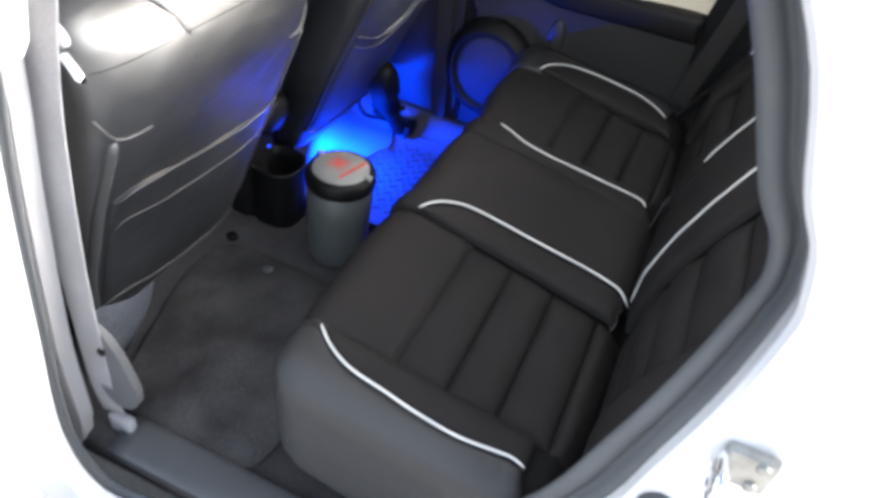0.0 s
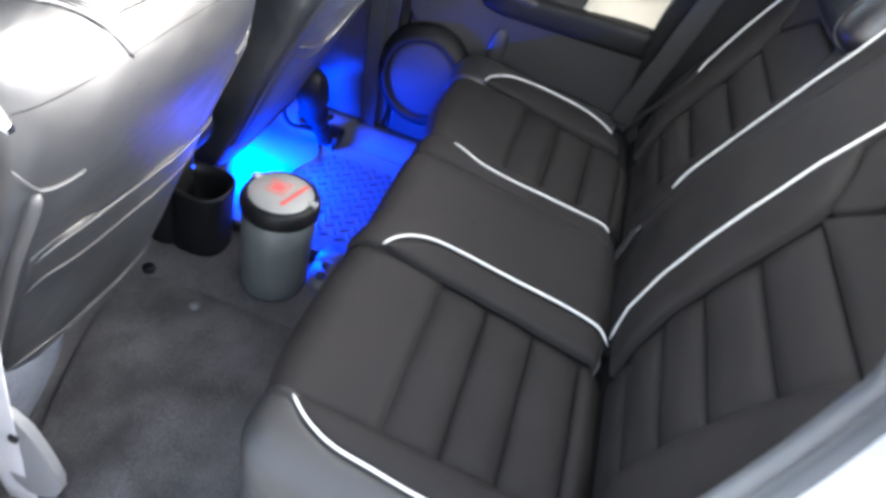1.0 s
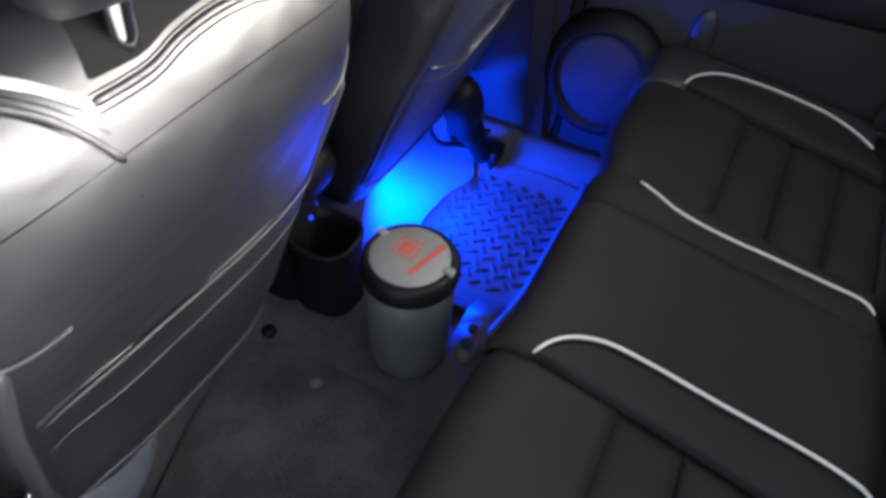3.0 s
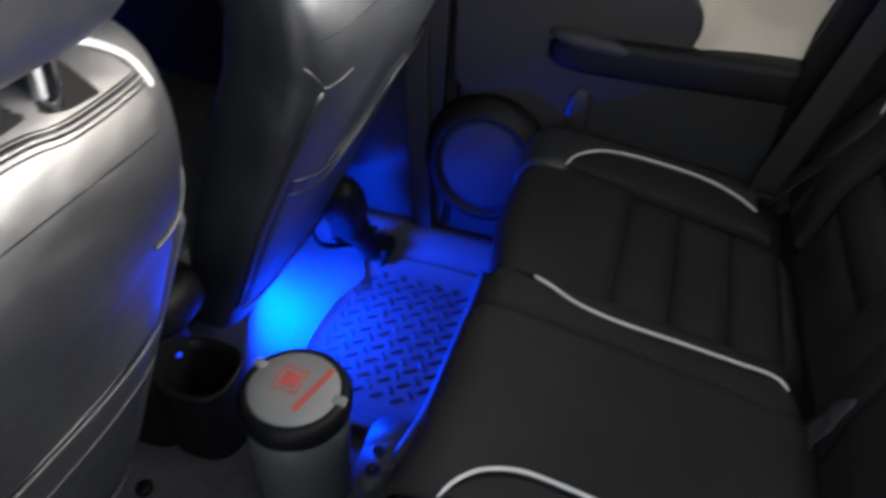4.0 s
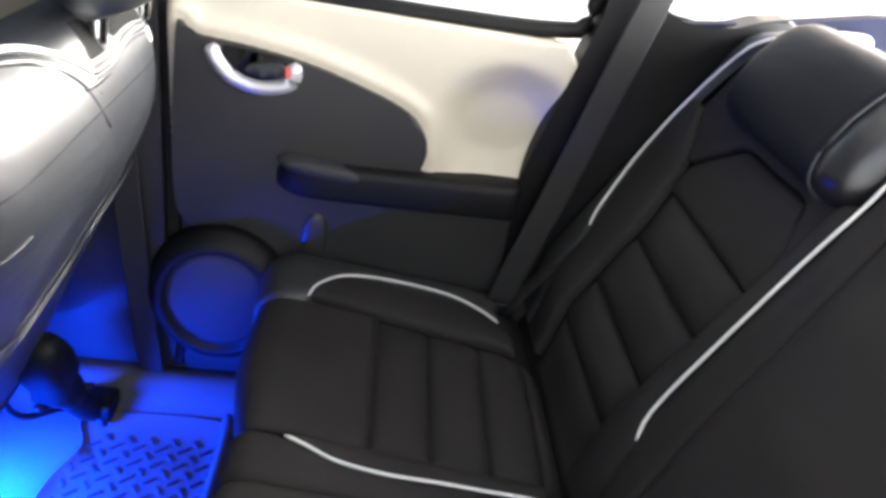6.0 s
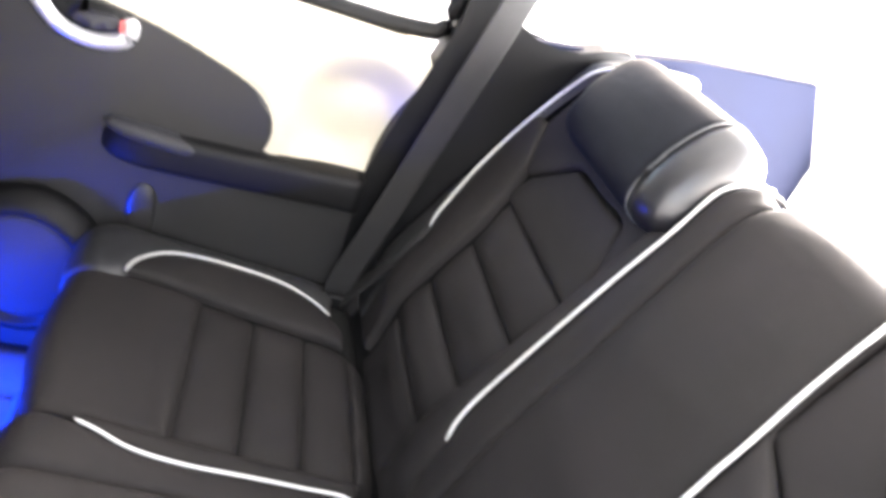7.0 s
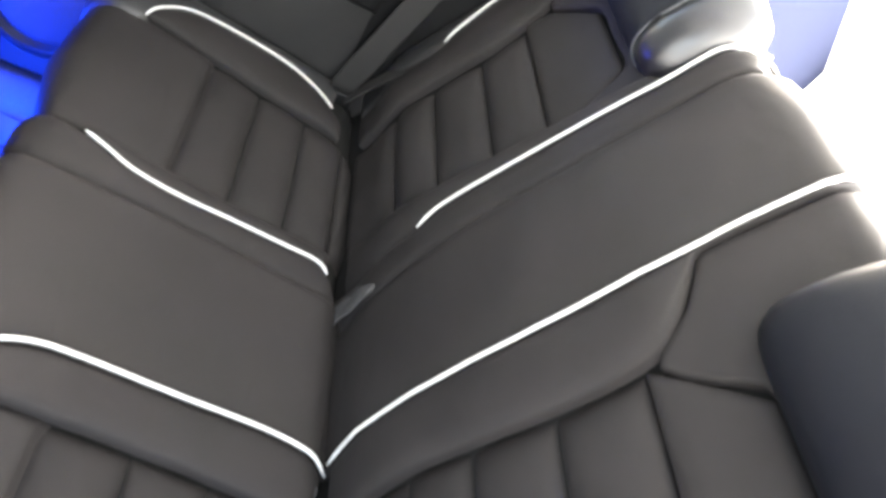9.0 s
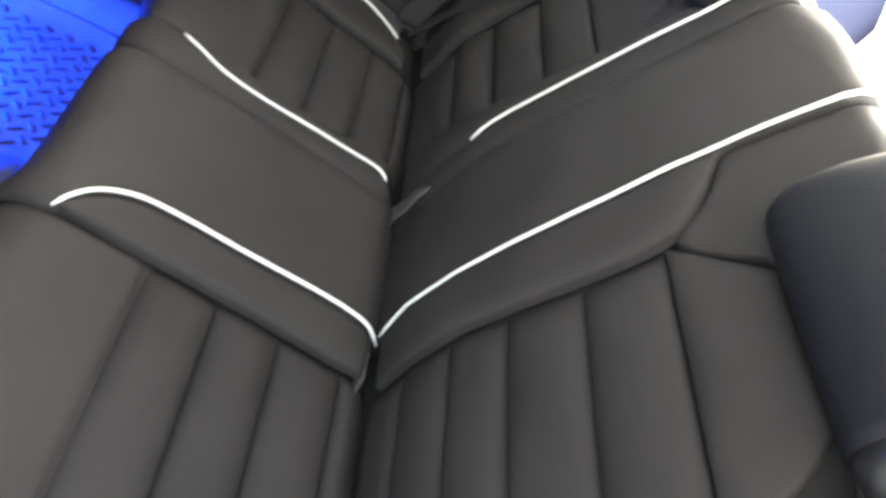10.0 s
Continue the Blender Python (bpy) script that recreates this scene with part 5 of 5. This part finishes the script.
slab(bm, spline([(-0.42, 0.0), (-0.33, 0.0), (-0.315, 0.25), (-0.275, 0.55), (-0.235, 0.80), (-0.200, 1.26), (-0.33, 1.26), (-0.38, 0.70)], 50, closed=True)[:-1], -0.027, 0.000, 0.008)
np_ = part("pillar_near_middle", bm, PILLAR_LIT, smooth=False)
tagged(np_, "grey plastic middle pillar trim, paled for the light at the doorway", "pillar", kind="structure")
nbelt = thing("front_seat_belt", "grey seat belt paled for doorway light, running down the pillar to its anchor", "seat belt", group="seat belts", place=(-0.25, 0.01, 0.0))
bm = bmesh.new()
band(bm, spline([(-0.035, 0.004, 0.07), (-0.045, 0.003, 0.15), (-0.032, 0.002, 0.40), (-0.002, 0.002, 0.65), (0.024, 0.002, 0.78), (0.052, 0.002, 0.88), (0.085, 0.0, 1.0), (0.12, -0.004, 1.2)], 40), [0.052], (1, 0, 0), 0.0016)
part("webbing", bm, WEBBING_LIT, nbelt)
bm = bmesh.new()
tube(bm, spline([(-0.004, 0.010, 0.800), (0.018, 0.014, 0.798), (0.040, 0.014, 0.788), (0.050, 0.012, 0.775)], 14), 0.007, 8, True)
part("belt_guide", bm, PILLAR_LIT, nbelt)
bm = bmesh.new()
tube(bm, [(0.036, 0.014, 0.768), (0.040, 0.0145, 0.7625), (0.056, 0.015, 0.7405), (0.060, 0.015, 0.735)], 0.007, 8, True, 0.3)
tongue = part("tongue", bm, CHROME, nbelt, "chrome belt tongue")
bm = bmesh.new()
box(bm, (-0.055, 0.0, 0.005), (-0.005, 0.020, 0.055), 0.008)
part("anchor_cover", bm, PILLAR_LIT, nbelt)

bm = bmesh.new()
slab(bm, [(-0.60, 0.62), (-0.30, 0.735), (-0.195, 0.786), (-0.172, 0.803), (-0.160, 0.822), (-0.148, 0.890), (-0.106, 0.970), (-0.02, 1.16), (0.0, 1.26), (-0.60, 1.26)], -0.066, -0.046, 0.004)
pf = part("pillar_near_outer", bm, PAINT, smooth=False)
tagged(pf, "white painted outer pillar face beside the doorway", "pillar", kind="structure")

bm = bmesh.new()
slab(bm, spline([(-0.300, 0.285), (-0.272, 0.295), (-0.246, 0.262), (-0.226, 0.205), (-0.218, 0.150), (-0.245, 0.105), (-0.285, 0.110), (-0.305, 0.20)], 40, closed=True)[:-1], 0.012, 0.026, 0.004)
st = part("trim_sill_near", bm, SILL_GREY, smooth=False)
tagged(st, "pale grey sill trim at the foot of the pillar", "car trim", kind="structure")
# dark disc that paints the shade inside the trim's hole
cap = thing("trim_hole", "dark round disc for the shaded hole in the sill trim", "plug", place=(-0.270, 0.010, 0.245))
bm = bmesh.new()
turned_y(bm, [(0.007, -0.002), (0.007, 0.002), (0.005, 0.003), (0.002, 0.003)], (0, 0, 0), 20)
part("dark_cap", bm, PLASTIC, cap)
# scuff plate along the sill
bm = bmesh.new()
rings = []
for k in range(15):
    x = -0.275 + 0.50 * k / 14
    lift = 0.018 + 0.10 * max(0.0, x - 0.08) ** 1.3
    rings.append([Vector((x, p.x, p.y + lift)) for p in oval(0.012, 0.0, 0.040, 0.010, 0, 2.4, 20)])
loft(bm, rings)
sp = part("trim_sill_plate", bm, RUBBER)
tagged(sp, "grey scuff plate along the door sill", "car trim", kind="structure")
# the opened door, added out of view beside the pillar to block low sky light
bm = bmesh.new()
slab(bm, [(0.0, -0.18), (0.80, -0.18), (0.83, 0.10), (0.83, 0.70), (0.80, 0.78), (0.0, 0.78)], -0.03, 0.03, 0.008)
od = part("door_open", bm, PAINT, smooth=False)
od.matrix_world = Matrix.Translation((-0.36, -0.12, 0)) @ Matrix.Rotation(radians(210), 4, "Z")
tagged(od, "unseen opened white rear door that blocks low sky light beside the pillar", "car door", kind="structure")

striker = thing("door_striker", "steel door striker bolted to the white body", "door striker", place=(0.575, -0.002, 0.612))
bm = bmesh.new()
box(bm, (-0.022, -0.006, -0.020), (0.026, 0.006, 0.026), 0.003)
part("plate", bm, STRIKER, striker)
bm = bmesh.new()
tube(bm, spline([(-0.022, -0.004, -0.016), (-0.022, -0.032, -0.015), (-0.022, -0.038, 0.0), (-0.022, -0.032, 0.015), (-0.022, -0.004, 0.016)], 20), 0.0055, 8)
part("loop", bm, CHROME, striker)
for z in (-0.012, 0.018):
    bm = bmesh.new()
    turned_y(bm, [(0.006, -0.002), (0.006, 0.003), (0.004, 0.0045), (0.001, 0.0045)], (0.012, -0.006, z), 16)
    part("bolt", bm, STRIKER, striker)
stop = thing("rubber_stop", "dark round rubber door stop on the body", "rubber stop", place=(0.530, -0.002, 0.500))
bm = bmesh.new()
turned_y(bm, [(0.020, -0.002), (0.020, 0.010), (0.016, 0.016), (0.004, 0.017)], (0, 0, 0), 24)
part("bumper", bm, RUBBER, stop)

# ---- front of the cabin ----
dash = thing("dashboard", "dark plastic dashboard across the front of the cabin", "dashboard", place=(-1.3, 0.64, 0.0))
bm = bmesh.new()
rings = []
for y in np.linspace(-0.02, 1.27, 12):
    rings.append([Vector((p.x, y, p.y)) for p in oval(-1.36, 0.55, 0.17, 0.22, 0, 3, 28)])
loft(bm, rings)
o = part("dash_shell", bm, DASH, dash)
o.matrix_parent_inverse = Matrix.Translation((1.3, -0.64, 0.0))
bm = bmesh.new()
box(bm, (-1.56, -0.05, -0.3), (-1.50, 1.37, 0.80), 0.01)
fw = part("wall_front", bm, DASH, smooth=False)
tagged(fw, "front bulkhead of the car", "car body", kind="structure")
plate = thing("foot_rest", "pale plastic foot rest plate on the front bulkhead", "foot rest", place=(-1.47, 1.215, 0.16))
bm = bmesh.new()
box(bm, (-0.008, -0.06, -0.045), (0.010, 0.06, 0.055), 0.005)
part("tread_plate", bm, BIN_LID, plate)
bm = bmesh.new()
box(bm, (-0.035, -0.03, -0.03), (-0.008, 0.03, 0.03), 0.004)
part("mount", bm, PLASTIC, plate)
for y0, y1, nm, mat, lab in ((1.30, 1.335, "door_front_far", BEIGE, "front door with beige trim"), (-0.040, -0.018, "door_front_near", PLASTIC_GREY, "dark grey front door trim")):
    bm = bmesh.new()
    box(bm, (-1.45, y0, 0.0), (-0.36, y1, 0.74), 0.008)
    fd = part(nm, bm, mat)
    tagged(fd, lab, "car door", kind="structure")
bm = bmesh.new()
slab(bm, spline([(-1.42, 0.05), (-0.75, 0.05), (-0.62, 0.10), (-0.60, 0.30), (-0.655, 0.44), (-0.70, 0.52), (-0.80, 0.575), (-1.0, 0.62), (-1.25, 0.64), (-1.42, 0.64)], 60, closed=True)[:-1], 1.278, 1.302, 0.006)
di = part("trim_front_door_insert", bm, PLASTIC, smooth=False)
tagged(di, "black insert of the far front door", "car trim", kind="structure")

# unseen dark windscreen and far front window, added to keep light out of the cabin
bm = bmesh.new()
ring = [Vector((-1.555, -0.04, 0.80)), Vector((-1.555, 1.33, 0.80)), Vector((-1.22, 1.33, 1.29)), Vector((-1.22, -0.04, 1.29))]
loft(bm, [ring, [p + Vector((0.006, 0, 0)) for p in ring]])
wsn = part("window_front", bm, DIM_GLASS, smooth=False)
tagged(wsn, "unseen dark windscreen that keeps light out of the cabin", "windscreen", kind="structure")
bm = bmesh.new()
slab(bm, [(-1.54, 0.742), (-0.335, 0.742), (-0.335, 1.268), (-1.24, 1.268)], 1.318, 1.324)
fwn = part("window_far_front", bm, DIM_GLASS, smooth=False)
tagged(fwn, "unseen dark front door window that keeps light out", "car window", kind="structure")
